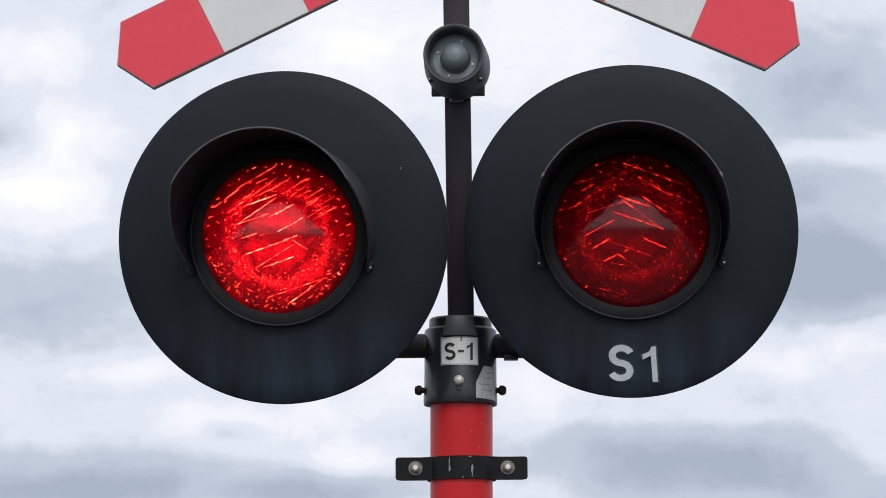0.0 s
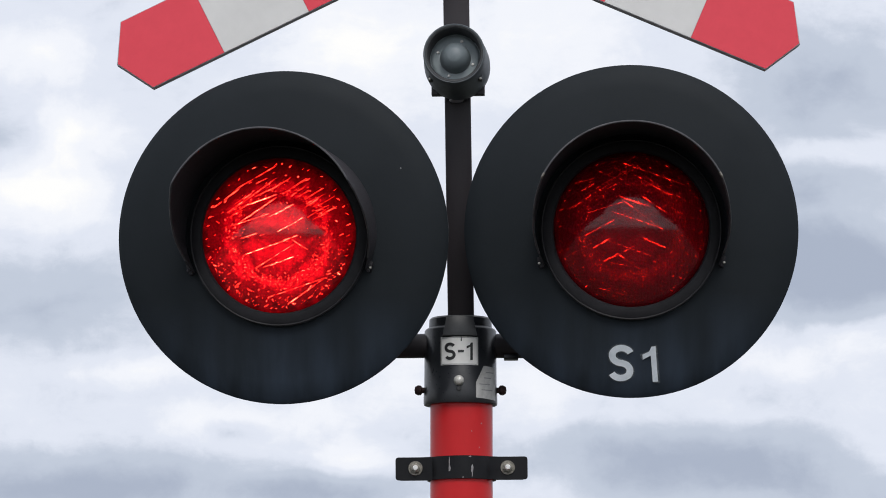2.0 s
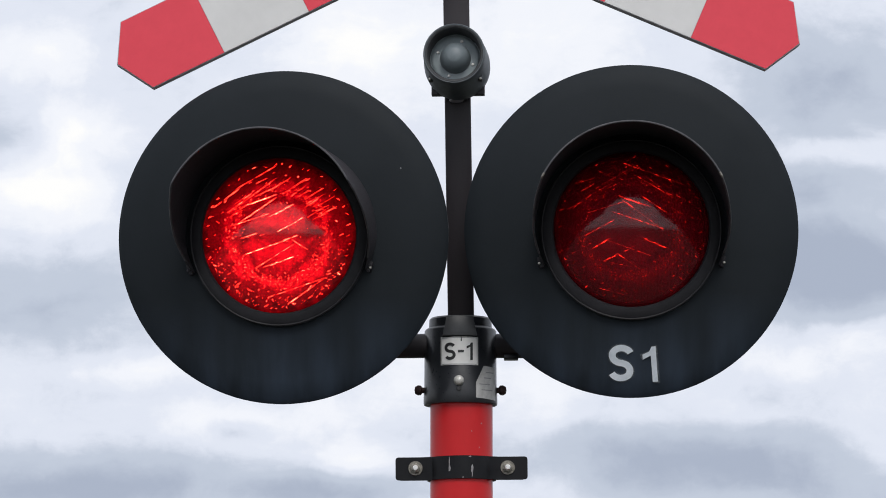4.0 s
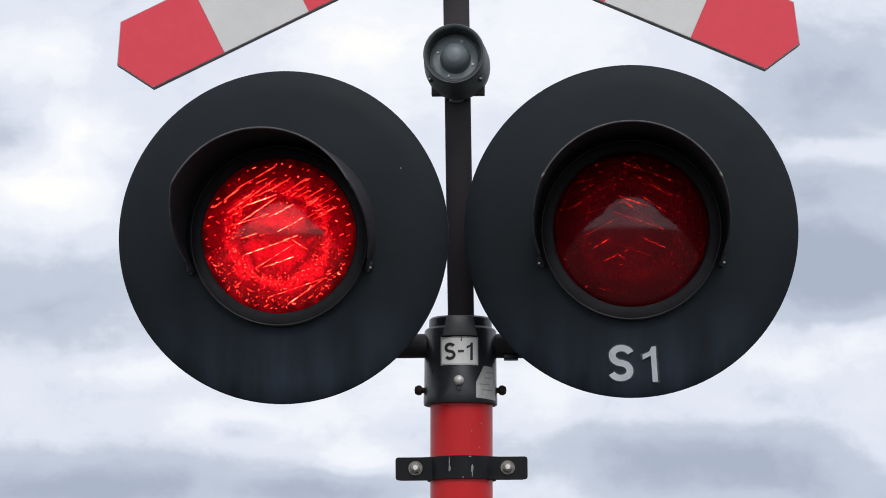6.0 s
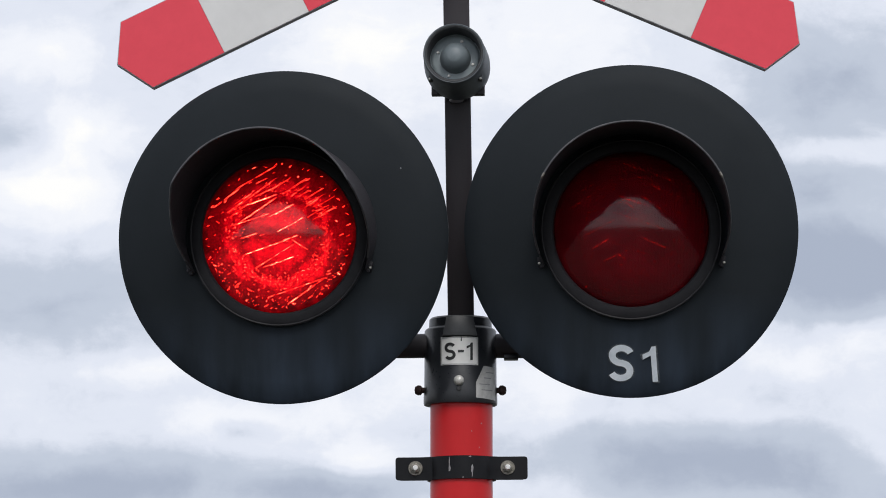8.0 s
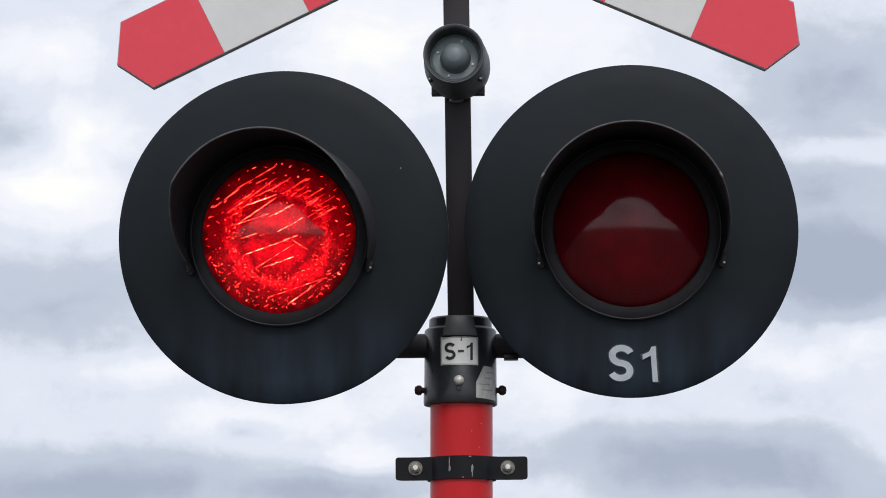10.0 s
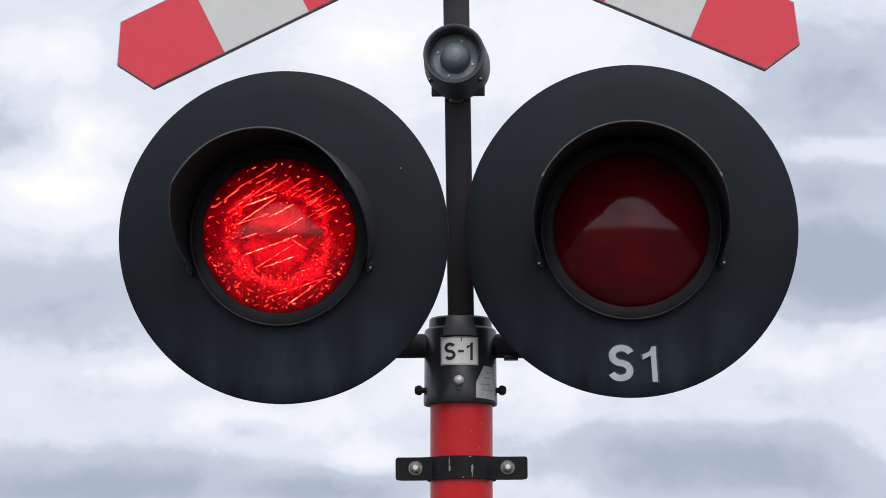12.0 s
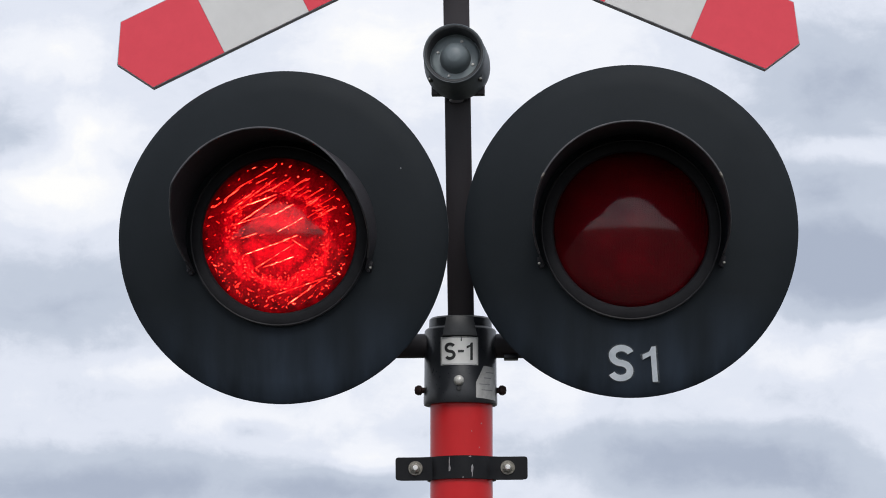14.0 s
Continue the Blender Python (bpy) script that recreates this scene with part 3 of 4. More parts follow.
def half_leaf(side):
    """One half of a round sheet, its straight edge upright through the middle."""
    bm = bmesh.new()
    bm.faces.new([bm.verts.new((side * R_LEAF * math.sin(math.pi * k / 40), 0, R_LEAF * math.cos(math.pi * k / 40))) for k in range(41)])
    return bm


# long painted light streaks of the two optics, in lens radii: x, z, length, degrees, brightness
SLANTED_STREAKS = (
    (-0.23, 0.46, 0.40, 18, 2), (-0.27, 0.33, 0.55, 33, 2), (-0.36, 0.21, 0.46, 17, 1), (0.04, 0.32, 0.34, 26, 3),
    (0.16, 0.14, 0.33, 28, 2), (-0.39, 0.0, 0.19, 17, 1), (-0.09, -0.12, 0.68, 19, 2), (-0.04, -0.26, 0.56, 31, 1),
    (0.0, -0.34, 0.38, 18, 2), (0.39, -0.70, 0.50, 34, 1), (0.25, -0.67, 0.80, 18, 1), (-0.63, 0.80, 0.56, 35, 1),
    (-0.28, 0.56, 0.58, 35, 1), (-0.22, 0.79, 0.76, 29, 1), (-0.75, 0.44, 0.56, 35, 1), (0.30, -0.14, 0.25, -33, 0),
)
CROSSED_STREAKS = (
    (0.05, 0.36, 0.42, -19, 3), (0.30, 0.32, 0.38, -34, 1), (-0.30, 0.29, 0.52, 17, 1), (0.16, 0.18, 0.62, -37, 1),
    (0.08, 0.12, 0.68, -19, 1), (-0.40, 0.02, 0.38, 28, 1), (-0.38, -0.18, 0.24, 30, 3), (-0.03, -0.24, 0.60, -20, 1),
    (-0.15, -0.31, 0.44, 26, 2), (-0.02, -0.42, 0.36, -35, 1), (-0.15, -0.45, 0.46, -11, 0), (0.31, -0.18, 0.30, -24, 2),
    (0.30, 0.71, 0.82, -20, 1), (-0.29, 0.70, 0.24, -23, 1), (-0.64, 0.61, 0.34, 16, 0), (-0.37, 0.57, 0.54, 30, 0),
    (0.34, 0.53, 0.58, -31, 0), (-0.18, -0.82, 0.42, -15, 1),
)


def facets(seed, chevron):
    """Emitting shapes in place of facet glints: long slanting streaks, a dense ring of specks, short dashes near the
    rim.
    """
    rng = random.Random(seed)
    specks, lines = bmesh.new(), bmesh.new()
    R = R_LENS

    def glint(x, z, length, width, angle, bm=specks):
        if math.hypot(x, z) + 0.4 * length > R * 0.97:
            return
        c, s = math.cos(angle), math.sin(angle)
        tip = [bm.verts.new((x + c * length * k, -0.0003, z + s * length * k)) for k in (-0.5, 0.5)]
        kink = rng.uniform(-0.2, 0.2) * length
        mid = [bm.verts.new((x + c * kink - s * width * k, y, z + s * kink + c * width * k)) for k, y in ((0.5, -0.0003), (0, -0.0008), (-0.5, -0.0003), (0, 0.0002))]
        for i in range(4):
            for t in tip:
                bm.faces.new((mid[i], mid[(i + 1) % 4], t))

    def streak(x, z, length, angle, width, head, bm=specks):
        """A fine, faintly broken line that ends in a bright facet."""
        pieces = max(2, int(length / 0.006))
        c, s = math.cos(angle), math.sin(angle)
        for i in range(pieces):
            f = (i + 0.5) / pieces - 0.5
            if rng.random() < 0.1:
                continue
            glint(x + c * length * f, z + s * length * f, length / pieces * rng.uniform(1.3, 2.2), width * rng.uniform(0.6, 1.1), angle + rng.uniform(-0.03, 0.03), bm)
        if head:
            f = head * rng.uniform(0.30, 0.46)
            glint(x + c * length * f, z + s * length * f, length * rng.uniform(0.22, 0.36), width * rng.uniform(1.5, 2.0), angle, bm)

    # long bright streaks of painted prism light
    for x, z, length, deg, bright in CROSSED_STREAKS if chevron else SLANTED_STREAKS:
        head = rng.choice((-1, 1)) if bright else 0
        streak(x * R, z * R, length * R, radians(deg), (0.0007, 0.0009, 0.0012, 0.0015)[bright], head, lines if bright > 1 or abs(z) < 0.45 else specks)
        if bright > 1:
            streak(x * R, z * R - 0.0009, length * R * 0.6, radians(deg), 0.0009, -head, lines)
    # fine hatching between the middle and the rim, over the upper half
    for i in range(22):
        a = radians(rng.uniform(20, 160))
        r = R * rng.uniform(0.55, 0.80)
        ang = radians(rng.uniform(24, 36)) * (-1 if chevron and math.cos(a) > rng.uniform(-0.25, 0.25) else 1)
        streak(r * math.cos(a), r * math.sin(a), R * rng.uniform(0.08, 0.26), ang, rng.uniform(0.0006, 0.0009), 0)
    # dashes round the rim, in two staggered rows
    for row, count in ((0.92, 46), (0.80, 30)):
        for i in range(count):
            a = 2 * math.pi * i / count + rng.uniform(-0.05, 0.05)
            r = R * (row + rng.uniform(-0.03, 0.03))
            ang = radians(32) * (-1 if chevron and math.cos(a) > 0 else 1)
            if rng.random() < 0.2:
                ang = -ang
            big = 0.85 if math.sin(a) < 0.55 else 0.45
            glint(r * math.cos(a), r * math.sin(a), rng.uniform(0.0035, 0.0085), big * rng.uniform(0.0009, 0.0016), ang + rng.uniform(-0.2, 0.2))
    # ring of specks, dense below and thin above
    for i in range(1050):
        a = rng.uniform(0, 2 * math.pi)
        if math.sin(a) > -0.15 and rng.random() < 0.5:
            continue
        r = R * rng.gauss(0.63, 0.055)
        d = rng.uniform(0.0005, 0.0011)
        glint(r * math.cos(a), r * math.sin(a) * 0.97, d * rng.uniform(1, 2), d * 0.8, a + 1.57 + rng.uniform(-0.5, 0.5))
    # specks along the lower rim and a few loose ones
    for i in range(130):
        a, r = radians(rng.uniform(190, 350)), R * rng.uniform(0.78, 0.95)
        d = rng.uniform(0.0006, 0.0010)
        glint(r * math.cos(a), r * math.sin(a), d * 1.6, d, rng.uniform(0, 3.1))
    for i in range(70):
        a, r = rng.uniform(0, 2 * math.pi), R * math.sqrt(rng.random()) * 0.6
        d = rng.uniform(0.0005, 0.0010)
        glint(r * math.cos(a), r * math.sin(a), d * 1.4, d, rng.uniform(0, 3.1))
    return specks, lines


HOOD_R, HOOD_CUT, HOOD_END = 0.1345, 63.0, 114.0


def hood_edge(d):
    """The hood's free edge at d degrees from the top: its radius and how far it stands out."""
    L = 0.175
    over = max(0.0, (abs(d) - HOOD_CUT) / (HOOD_END - HOOD_CUT))
    length = 0.016 + (L - 0.016) * (1.0 if over == 0 else 1 - over ** 0.95)
    return hood_root(d) + 0.0008 * length / L, length


def hood_root(d):
    return HOOD_R - 0.004 * max(0.0, (abs(d) - 92) / 20)


def visor_mesh():
    """A hood: long and square-cut over the top, its flanks slanting back to the hinge screws."""
    bm = bmesh.new()
    n, thick = 72, 0.0018
    out_a, out_b, in_a, in_b = [], [], [], []
    for i in range(n + 1):
        d = -112 + 224 * i / n
        a = radians(d)
        r0 = hood_root(d)
        r1, length = hood_edge(d)
        for lst, r, y in ((out_a, r0, 0.0), (out_b, r1, -length), (in_a, r0 - thick, 0.0), (in_b, r1 - thick, -length)):
            lst.append(bm.verts.new((r * math.sin(a), y, r * math.cos(a))))
    for i in range(n):
        bm.faces.new((out_a[i], out_a[i + 1], out_b[i + 1], out_b[i]))
        bm.faces.new((in_a[i + 1], in_a[i], in_b[i], in_b[i + 1]))
        bm.faces.new((out_b[i], out_b[i + 1], in_b[i + 1], in_b[i]))
        bm.faces.new((out_a[i + 1], out_a[i], in_a[i], in_a[i + 1]))
    for i in (0, n):
        bm.faces.new((out_a[i], out_b[i], in_b[i], in_a[i]))
    return bm


def build_lamp(m, label, chevron, seed, marking, arm_side, aim):
    lamp = thing("warning_lamp", m, label, "crossing light", "twin flashing crossing lights")
    # backing board: shallow dish with a rolled rim
    prof = [(0.124, -0.0215), (0.16, -0.0172), (0.20, -0.0102), (0.2262, -0.0040), (0.2312, 0.0005), (0.2312, 0.0040), (0.2280, 0.0045), (0.20, -0.002), (0.124, -0.0165)]
    part("backing_board", lathe(bmesh.new(), prof, 128, closed=True), M_DISC, lamp, "round matt black board with dust streaks")
    # bezel round the glass
    prof = [(0.1070, -0.030), (0.1095, -0.0335), (0.1180, -0.0330), (0.1235, -0.0300), (0.1248, -0.012), (0.1240, 0.0), (0.1215, 0.0), (0.1215, -0.026), (0.1085, -0.0265)]
    bezel = part("bezel", lathe(bmesh.new(), prof, 96, closed=True), M_BEZEL, lamp, "black plastic ring round the glass")
    bm = lathe(bmesh.new(), [(0.1222, -0.0308), (0.1238, -0.0316), (0.1252, -0.0302), (0.1252, -0.0250), (0.1236, -0.0250)], 96, closed=True)
    part("lip", bm, M_BEZEL, bezel, "thin worn grey lip")
    visor = part("visor", visor_mesh(), M_VISOR, lamp, "black hood open at the bottom", at=pose(0, -0.012, 0))
    bead = []
    for i in range(85):
        d = -105 + 210 * i / 84
        r, length = hood_edge(d)
        bead.append(((r - 0.0009) * math.sin(radians(d)), -length, (r - 0.0009) * math.cos(radians(d))))
    part("rolled_edge", tube(bmesh.new(), bead, 0.0014, 8), M_EDGE, visor, "worn grey rolled edge")
    for s in (-1, 1):
        if marking:
            rub = [((r - 0.0009) * math.sin(s * radians(d)), -length, (r - 0.0009) * math.cos(radians(d))) for d in (61.0, 62.0, 63.0, 64.0) for r, length in (hood_edge(d),)]
            part("worn_corner", tube(bmesh.new(), rub, 0.0016, 8), M_STEEL_DULL, visor, "bare metal at the hood's corner")
        a = radians(110)
        x, z = s * 0.1315 * math.sin(a), 0.1315 * math.cos(a)
        bm = box(bmesh.new(), -0.003, 0.003, -0.010, 0.006, -0.0075, 0.0075, 0.0015)
        lug = part("hinge_lug", bm, M_BEZEL, visor, at=pose(x + s * 0.002, -0.010, z, 0, s * 17, 0))
        bm = lathe(bmesh.new(), [(0.0, -0.0025), (0.0014, -0.0022), (0.0020, -0.0008), (0.0020, 0.002)], 16)
        part("screw", bm, M_STEEL if s > 0 or marking else M_VISOR, lug, "small hinge screw", at=pose(s * 0.002, -0.010, -0.001))
    # glass: a convex shell
    y0, bow = -0.026, 0.143
    prof = []
    for k in range(25):
        r = R_LENS * k / 24
        prof.append((r, y0 - math.sqrt(bow * bow - r * r) + math.sqrt(bow * bow - R_LENS ** 2)))
    glass = part("lens", lathe(bmesh.new(), prof, 96), M_LENS, lamp, "domed red signal glass")
    # optic behind the glass, seen square on from the road, and added half leaves that slide apart behind the board
    back = 0.0335
    dx, dz = -math.tan(radians(aim)), math.tan(radians(4.1))
    bm = lathe(bmesh.new(), [(0.0, 0.0), (0.116, 0.0), (0.116, 0.004), (0.0, 0.004)], 96)
    centre = (dx * (back + OPTIC_Y), OPTIC_Y, dz * (back + OPTIC_Y))
    optic = part("reflector", bm, M_GLOW, lamp, "reflector disc that glows itself, light pattern painted in", at=pose(*centre))
    for name, bm, glow, say in zip(("facet_pattern", "prism_streaks"), facets(seed, chevron), (M_GLINT, M_STREAK), ("glowing shapes that stand in for facet glints", "glowing slanting strips that stand in for prism glints")):
        tagged(part(name, bm, glow, optic, say, at=pose(0, -0.0012, 0), smooth=False), kind="stuff")
    # added baffle, unseen: upright and level fins that keep red light off the hood
    for upright in (True, False):
        bm = bmesh.new()
        for i in range(-53, 54):
            x = i * 0.002
            h = math.sqrt(0.1085 ** 2 - x * x)
            if upright:
                box(bm, -0.00003, 0.00003, -0.0025, 0.0025, -h, h)
                m_fin = pose(x, -0.0080, 0, 0, 0, aim)
            else:
                box(bm, -h, h, -0.0025, 0.0025, -0.00003, 0.00003)
                m_fin = pose(0, -0.0140, x, 4.1, 0, 0)
            bmesh.ops.transform(bm, matrix=m_fin, verts=bm.verts[-8:])
        bmesh.ops.translate(bm, verts=bm.verts, vec=(dx * 0.022, 0, dz * 0.022))
        part("baffle", bm, M_LEAF_BLACK, lamp, "added fine black fins that keep red light off the hood", smooth=False)
    leaves = []
    for k, glass_k in enumerate(LEAF_GLASS + [M_LEAF_BLACK]):
        y = LEAF_Y + 0.0004 * k
        place = (dx * (back + y), y, dz * (back + y))
        leaves.append([(part("dimmer_leaf", half_leaf(side), glass_k, lamp, "added sliding half leaf that dims the optic", at=pose(*place), smooth=False), side, place) for side in (-1, 1)])
    # added case, only there to hide the parted leaves
    prof = [(0.2235, 0.0050), (0.2275, 0.0055), (0.2275, 0.0180), (0.1225, 0.0180), (0.1225, 0.0168), (0.2255, 0.0168), (0.2255, 0.0055)]
    part("leaf_case", lathe(bmesh.new(), prof, 96, closed=True), M_VISOR, lamp, "added flat black case that hides the parted leaves")
    # housing behind the board
    prof = [(0.0, 0.150), (0.070, 0.148), (0.105, 0.125), (0.122, 0.080), (0.122, 0.0175), (0.0, 0.0175)]
    part("housing", lathe(bmesh.new(), prof, 72), M_VISOR, lamp, "black lamp housing")
    if marking:
        for text, x, z, tilt in (("S", -0.0150, -0.1835, 5.0), ("1", 0.0255, -0.1855, -4.0)):
            at = pose(x, -0.0143, z, 9.9, tilt, 0) @ Matrix.Diagonal((1.07, 1, 1, 1))
            bm = letter_s(0.0505, 0.0088) if text == "S" else digit_one(0.0490, 0.0004)
            mark = part("marking", bm, M_STENCIL, lamp, "hand-stencilled white character", at=at)
            bm = letter_s(0.0540, 0.0123) if text == "S" else digit_one(0.0525, 0.0004)
            part("overspray", bm, M_MIST, mark, "thin mist of white paint", at=pose(0, 0.0003, 0) @ Matrix.Diagonal((1.03 if text == "S" else 1.18, 1, 1, 1)))
    else:
        bm = lathe(bmesh.new(), [(0.0, -0.0004), (0.0009, -0.0003), (0.0012, 0.0006)], 10)
        part("speck", bm, M_GREY_INK, lamp, "pale speck of chipped paint", at=pose(0.1675, -0.0125, 0.0915))
    # support arm: from the collar outwards, then up to the housing
    inv = m.inverted()
    pts = [(arm_side * 0.046, 0.0, 2.2130), (arm_side * 0.10, 0.0, 2.2125), (arm_side * 0.17, 0.0, 2.2125), (arm_side * 0.205, 0.0, 2.222), (arm_side * 0.215, 0.0, 2.25), (arm_side * 0.215, 0.0, 2.36)]
    part("arm", tube(bmesh.new(), [inv @ Vector(p) for p in pts], 0.0172), M_BAR, lamp, "black tubular support arm")
    if marking:
        bm = box(bmesh.new(), -0.010, 0.010, -0.010, 0.010, -0.003, 0.004, 0.001)
        part("arm_clip", bm, M_COLLAR, lamp, at=inv @ pose(arm_side * 0.070, -0.004, 2.1955))
    return lamp, leaves


lamp_a, leaves_a = build_lamp(pose(-0.2480, -0.13, 2.3494, 4.1, 0, -7.3), "round black flashing light, red glass under a hood, beside the post", False, 3, False, -1, 9.5)
lamp_b, leaves_b = build_lamp(pose(0.2345, -0.13, 2.3581, 4.1, 0, -2.2), "round black flashing light with stencilled white S1, red glass", True, 8, True, 1, 0.3)


# ---------------------------------------------------------------- crossing sign
def build_sign():
    sign = thing("crossing_sign", pose(-0.0116, -0.02, 2.8362), "red and white diagonal cross of two pointed boards", "road sign")
    half, w, tip = 0.497, 0.0530, 0.031

    def board(angle, x, y, z, ext=0.0):
        m = pose(x, y, z, 0, -angle, 0)
        far = half + ext
        out = [(-half, -w), (far, -w), (far + tip, 0), (far, w), (-half, w), (-half - tip, 0)]
        b = part("board", prism(bmesh.new(), out, -0.031, -0.0145, 0.0008), M_SIGN_EDGE, sign, "metal board with folded grey edges", at=m)
        cuts = (-half, -half + 0.1115, -half + 0.2435, -half + 0.3755, half - 0.3755, half - 0.2435, half - 0.1115, far)
        g, e = 0.0003, 0.0012
        for i in range(7):
            x0, x1 = cuts[i] + g, cuts[i + 1] - g
            if i == 0:
                o = [(x0, -w + e), (x1, -w + e), (x1, w - e), (x0, w - e), (x0 - tip + e, 0)]
            elif i == 6:
                o = [(x0, -w + e), (x1, -w + e), (x1 + tip - e, 0), (x1, w - e), (x0, w - e)]
            else:
                o = [(x0, -w + e), (x1, -w + e), (x1, w - e), (x0, w - e)]
            red = i % 2 == 0
            part("red_panel" if red else "white_panel", prism(bmesh.new(), o, -0.0318, -0.0308), M_SIGN_RED if red else M_SIGN_WHITE, b,
                 "red reflective film" if red else "greyish white reflective film", smooth=False)

    board(26.4, 0.0008, -0.034, -0.0006)
    board(-22.9, 0.0008, -0.001, 0.0069, 0.0032)
    return sign


build_sign()


# ---------------------------------------------------------------- horn
def build_horn():
    horn = thing("warning_horn", pose(-0.0104, -0.1250, 2.6078, -3.5, 0, -4.0), "round grey plastic sounder with domed centre, on the bar", "horn")
    # barrel: lipped mouth, widening to the rear
    prof = [(0.0355, 0.030), (0.0365, 0.000), (0.0385, -0.0050), (0.0420, -0.0055), (0.0432, -0.003), (0.0436, 0.012), (0.0455, 0.040), (0.0464, 0.064), (0.0455, 0.084), (0.0390, 0.096), (0.0, 0.096)]
    barrel = part("barrel", lathe(bmesh.new(), prof, 72), M_HORN, horn, "grey plastic barrel with a lipped mouth")
    prof = [(0.0, 0.0085), (0.0225, 0.0085), (0.0300, 0.0088), (0.0330, 0.0100), (0.0345, 0.0120), (0.0370, 0.0120), (0.0370, 0.018), (0.0, 0.018)]
    # mouth lining and inner lip, darkened in colour to stand in for shade
    bm = lathe(bmesh.new(), [(0.0363, 0.028), (0.0368, 0.000), (0.0386, -0.0053), (0.0402, -0.0059), (0.0406, -0.0051), (0.0378, -0.0046), (0.0360, 0.000), (0.0356, 0.028)], 72, closed=True)
    part("throat", bm, M_HORN_WALL, barrel, "inside of the mouth, its shade put into the colour")
    plate = part("face_plate", lathe(bmesh.new(), prof, 64), M_HORN_IN, horn, "grey front plate", at=pose(0, 0.0165, 0))
    prof = [(0.0, -0.0160), (0.0085, -0.0158), (0.0105, -0.0148), (0.0160, -0.0105), (0.0200, -0.0035), (0.0218, 0.0086)]
    part("dome", lathe(bmesh.new(), prof, 48), M_HORN_DOME, plate, "smooth flat-topped grey dome")
    for a in (66, 156, 246, 336):
        t = radians(a + 4)
        bm = lathe(bmesh.new(), [(0.0, -0.0018), (0.0016, -0.0016), (0.0024, -0.0004), (0.0024, 0.001)], 14)
        part("screw", bm, M_ZINC, plate, "small pale screw", at=pose(0.0262 * math.cos(t), 0.0086, 0.0262 * math.sin(t)))
    for s in (-1, 1):
        t = radians(-40)
        bm = lathe(bmesh.new(), [(0.0, -0.002), (0.0012, -0.0018), (0.0018, -0.001), (0.0018, 0.003)], 14)
        part("screw", bm, M_STEEL, barrel, at=pose(s * 0.0462 * math.cos(t), 0.021, 0.0462 * math.sin(t)))
        bm = box(bmesh.new(), -0.0035, 0.0035, -0.004, 0.010, -0.0035, 0.0035, 0.001)
        part("lug", bm, M_HORN_WALL, barrel, at=pose(s * 0.0445 * math.cos(t), 0.026, 0.0435 * math.sin(t)))
    # bracket that holds it on the bar
    bm = box(bmesh.new(), -0.0375, 0.0375, 0.080, 0.092, -0.0385, 0.020, 0.001)
    part("bracket", bm, M_BAR, horn, "black flat bracket")
    bm = box(bmesh.new(), -0.012, 0.012, 0.089, 0.110, -0.040, 0.015, 0.001)
    part("bracket_stem", bm, M_BAR, horn)
    bm = lathe(bmesh.new(), [(0.0, 0.0), (0.0090, 0.0), (0.0100, 0.001), (0.0100, 0.016), (0.0, 0.016)], 24)
    part("cable_gland", bm, M_SIGN_EDGE, horn, "grey round cable entry", at=pose(-0.003, 0.095, -0.0445, 90, 0, 0))
    return horn


build_horn()


# ---------------------------------------------------------------- fly
def build_fly():
    fly = thing("fly", pose(3.0, -0.45, 2.5), "small dark flying insect with clear wings", "insect")
    bm = bmesh.new()
    prof = [(0.0, -0.0062), (0.0013, -0.0056), (0.0022, -0.0035), (0.0026, -0.0005), (0.0024, 0.0025), (0.0014, 0.0052), (0.0, 0.0062)]
    part("body", lathe(bm, prof, 18, pose(0, 0, 0, 0, 0, 90)), M_FLY, fly, "dark bristly body")
    bm = lathe(bmesh.new(), [(0.0, -0.0016), (0.0011, -0.0012), (0.0016, 0.0), (0.0011, 0.0012), (0.0, 0.0016)], 14)
    part("head", bm, M_FLY, fly, at=pose(-0.0070, 0, 0.0002))
    for s in (-1, 1):
        o = [(-0.001, 0.0), (0.001, 0.0015), (0.006, 0.0028), (0.0085, 0.0012), (0.007, -0.0006), (0.002, -0.0008)]
        part("wing", prism(bmesh.new(), o, -0.00006, 0.00006), M_WING, fly, "thin clear wing", at=pose(-0.001, s * 0.001, 0.0018, 0, -50, s * 55))
    return fly


fly = build_fly()


# ---------------------------------------------------------------- motion of things
def brightness(t, rise, fall, period=1.0027):
    """How far a lamp glows at t: it warms up after 'rise' and cools after 'fall' in every period."""
    since_rise = (t - rise) % period
    since_fall = (t - fall) % period
    lit = (fall - rise) % period
    up = 1 - math.exp(-min(since_rise, lit) / 0.065)
    return up if since_rise < lit else up * math.exp(-since_fall / 0.12)


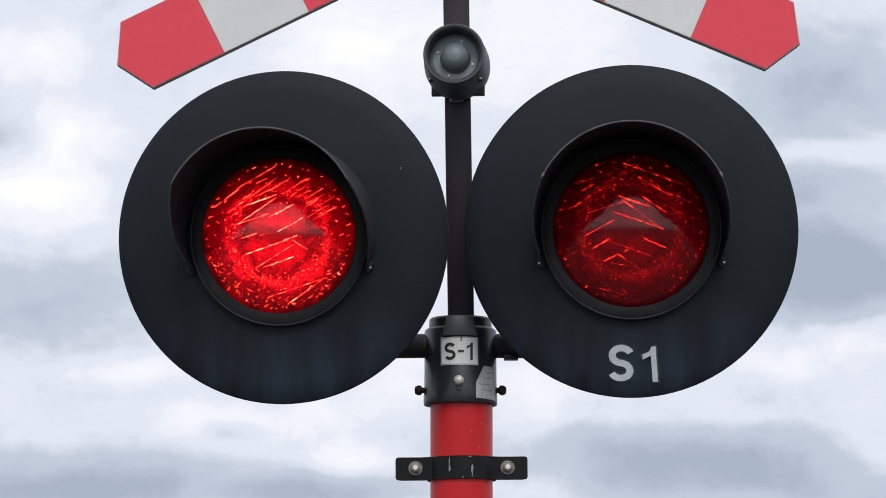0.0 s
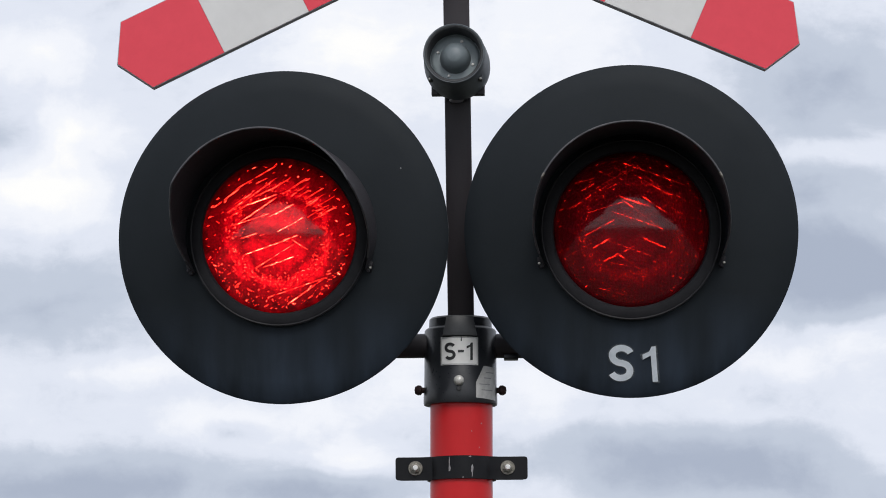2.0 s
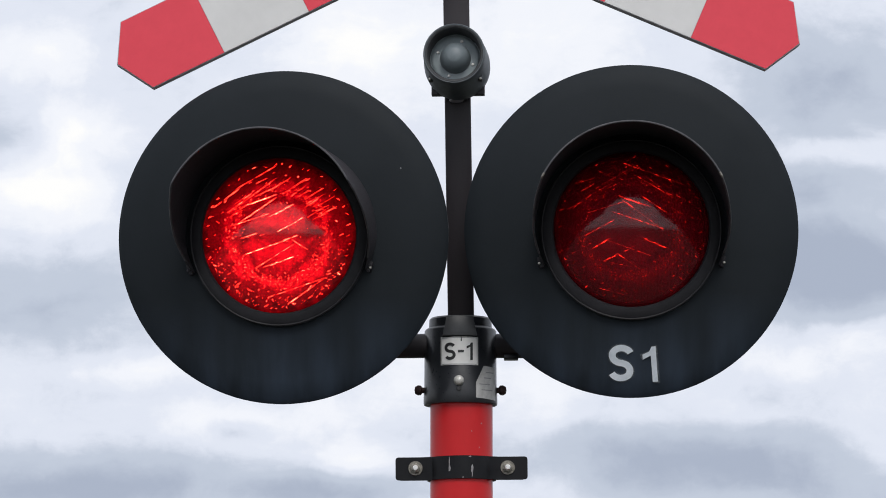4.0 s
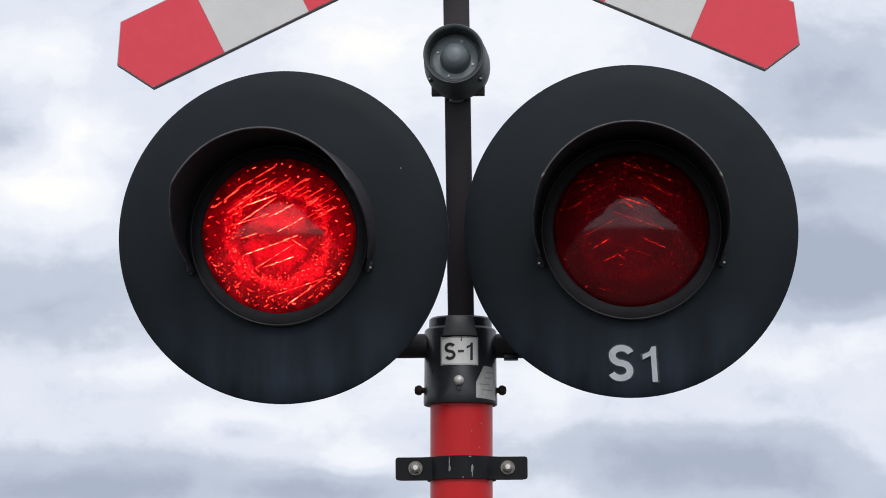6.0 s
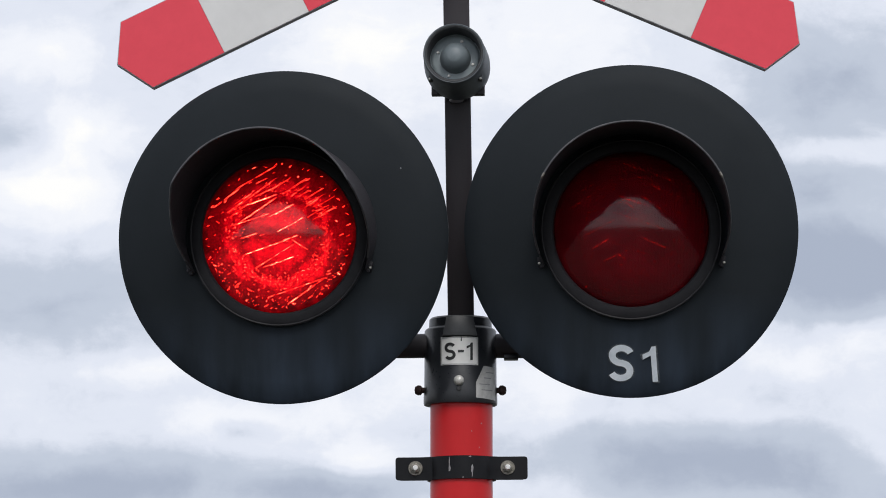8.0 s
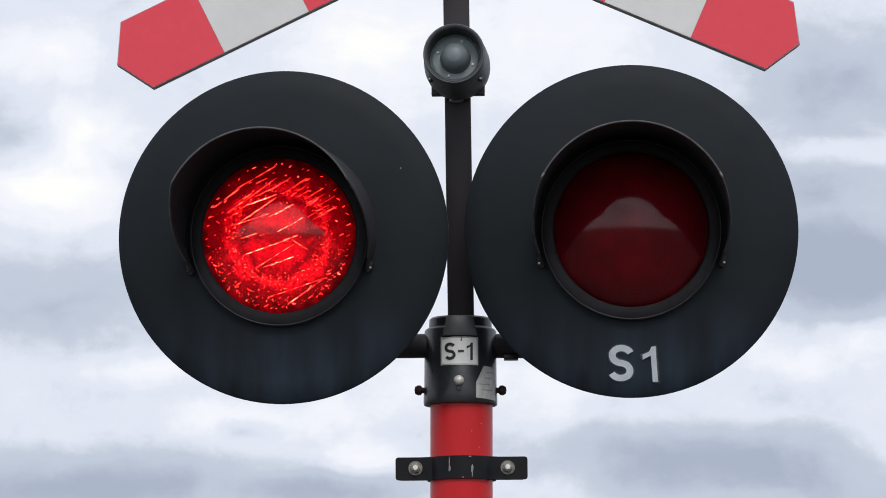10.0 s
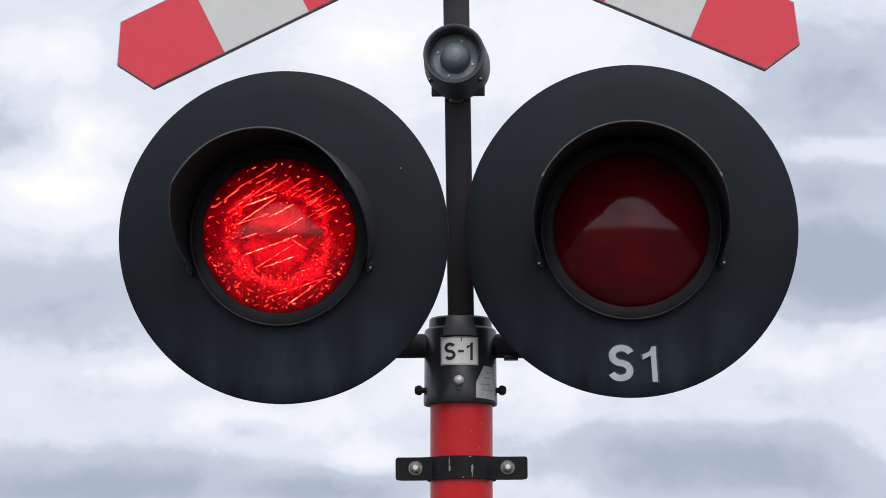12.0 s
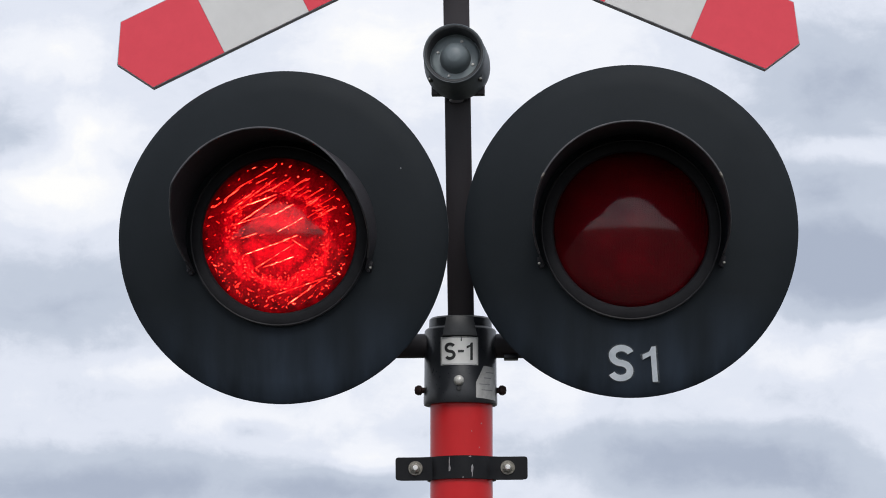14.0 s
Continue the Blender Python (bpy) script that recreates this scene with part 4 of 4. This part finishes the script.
def motions():
    # added half leaves close in front of each optic in changing sets, imitating the lamp warming up and dying away
    for leaves, rise, fall in ((leaves_a, 0.550, 1.022), (leaves_b, -0.030, 0.455)):
        rows = [[] for _ in range(12)]
        for i in range(0, 421):
            t = i / 30
            share = brightness(t, rise, fall) ** 2.5
            dense = min(31, round(math.log(max(share, 1e-6)) / math.log(LEAF_STEP)))
            for k, pair in enumerate(leaves):
                closed = dense >> k & 1 if k < 5 else share < 0.005
                for h, (leaf, side, place) in enumerate(pair):
                    slide = 0.0 if closed else side * R_LEAF
                    rows[2 * k + h].append((t, pose(place[0] + slide, place[1], place[2])))
        for k, pair in enumerate(leaves):
            for h, (leaf, side, place) in enumerate(pair):
                walk(leaf, rows[2 * k + h])
    x, y, z = BACKDROP_AT
    walk(backdrop, [(0.0, pose(x - 3.9, y, z - 0.4)), (7.0, pose(x, y, z)), (14.0, pose(x + 3.9, y, z + 0.4))])
    walk(fly, [
        (0.0, pose(0.9, 0.4, 4.20)),
        (1.0, pose(0.4986, 0.1, 2.9157, 0, 0, 0)),
        (1.1, pose(0.4288, 0.07, 2.7748, 0, 0, 0)),
        (1.2, pose(0.3629, 0.05, 2.6876, 0, 0, 0)),
        (1.3, pose(0.2385, -0.1, 2.6313, 0, 0, 0)),
        (1.4, pose(0.1173, -0.25, 2.5929, 0, 0, 0)),
        (1.5, pose(-0.029, -0.4, 2.5695, 0, 0, 0)),
        (1.6, pose(-0.2165, -0.45, 2.5162, 0, -20, 0)),
        (1.7, pose(-0.3594, -0.45, 2.4065, 0, -40, 0)),
        (1.8, pose(-0.4228, -0.45, 2.2462, 0, -50, 0)),
        (1.9, pose(-0.4520, -0.45, 2.0961, 0, -35, 0)),
        (2.0, pose(-0.4700, -0.45, 1.9300, 0, -35, 0)),
        (3.0, pose(-1.2, -0.5, 0.6, 0, -20, 0)),
        (5.0, pose(-1.6, -0.5, 0.0026, 0, 0, 0)),
        (14.0, pose(-1.6, -0.5, 0.0026, 0, 0, 0)),
    ])


motions()
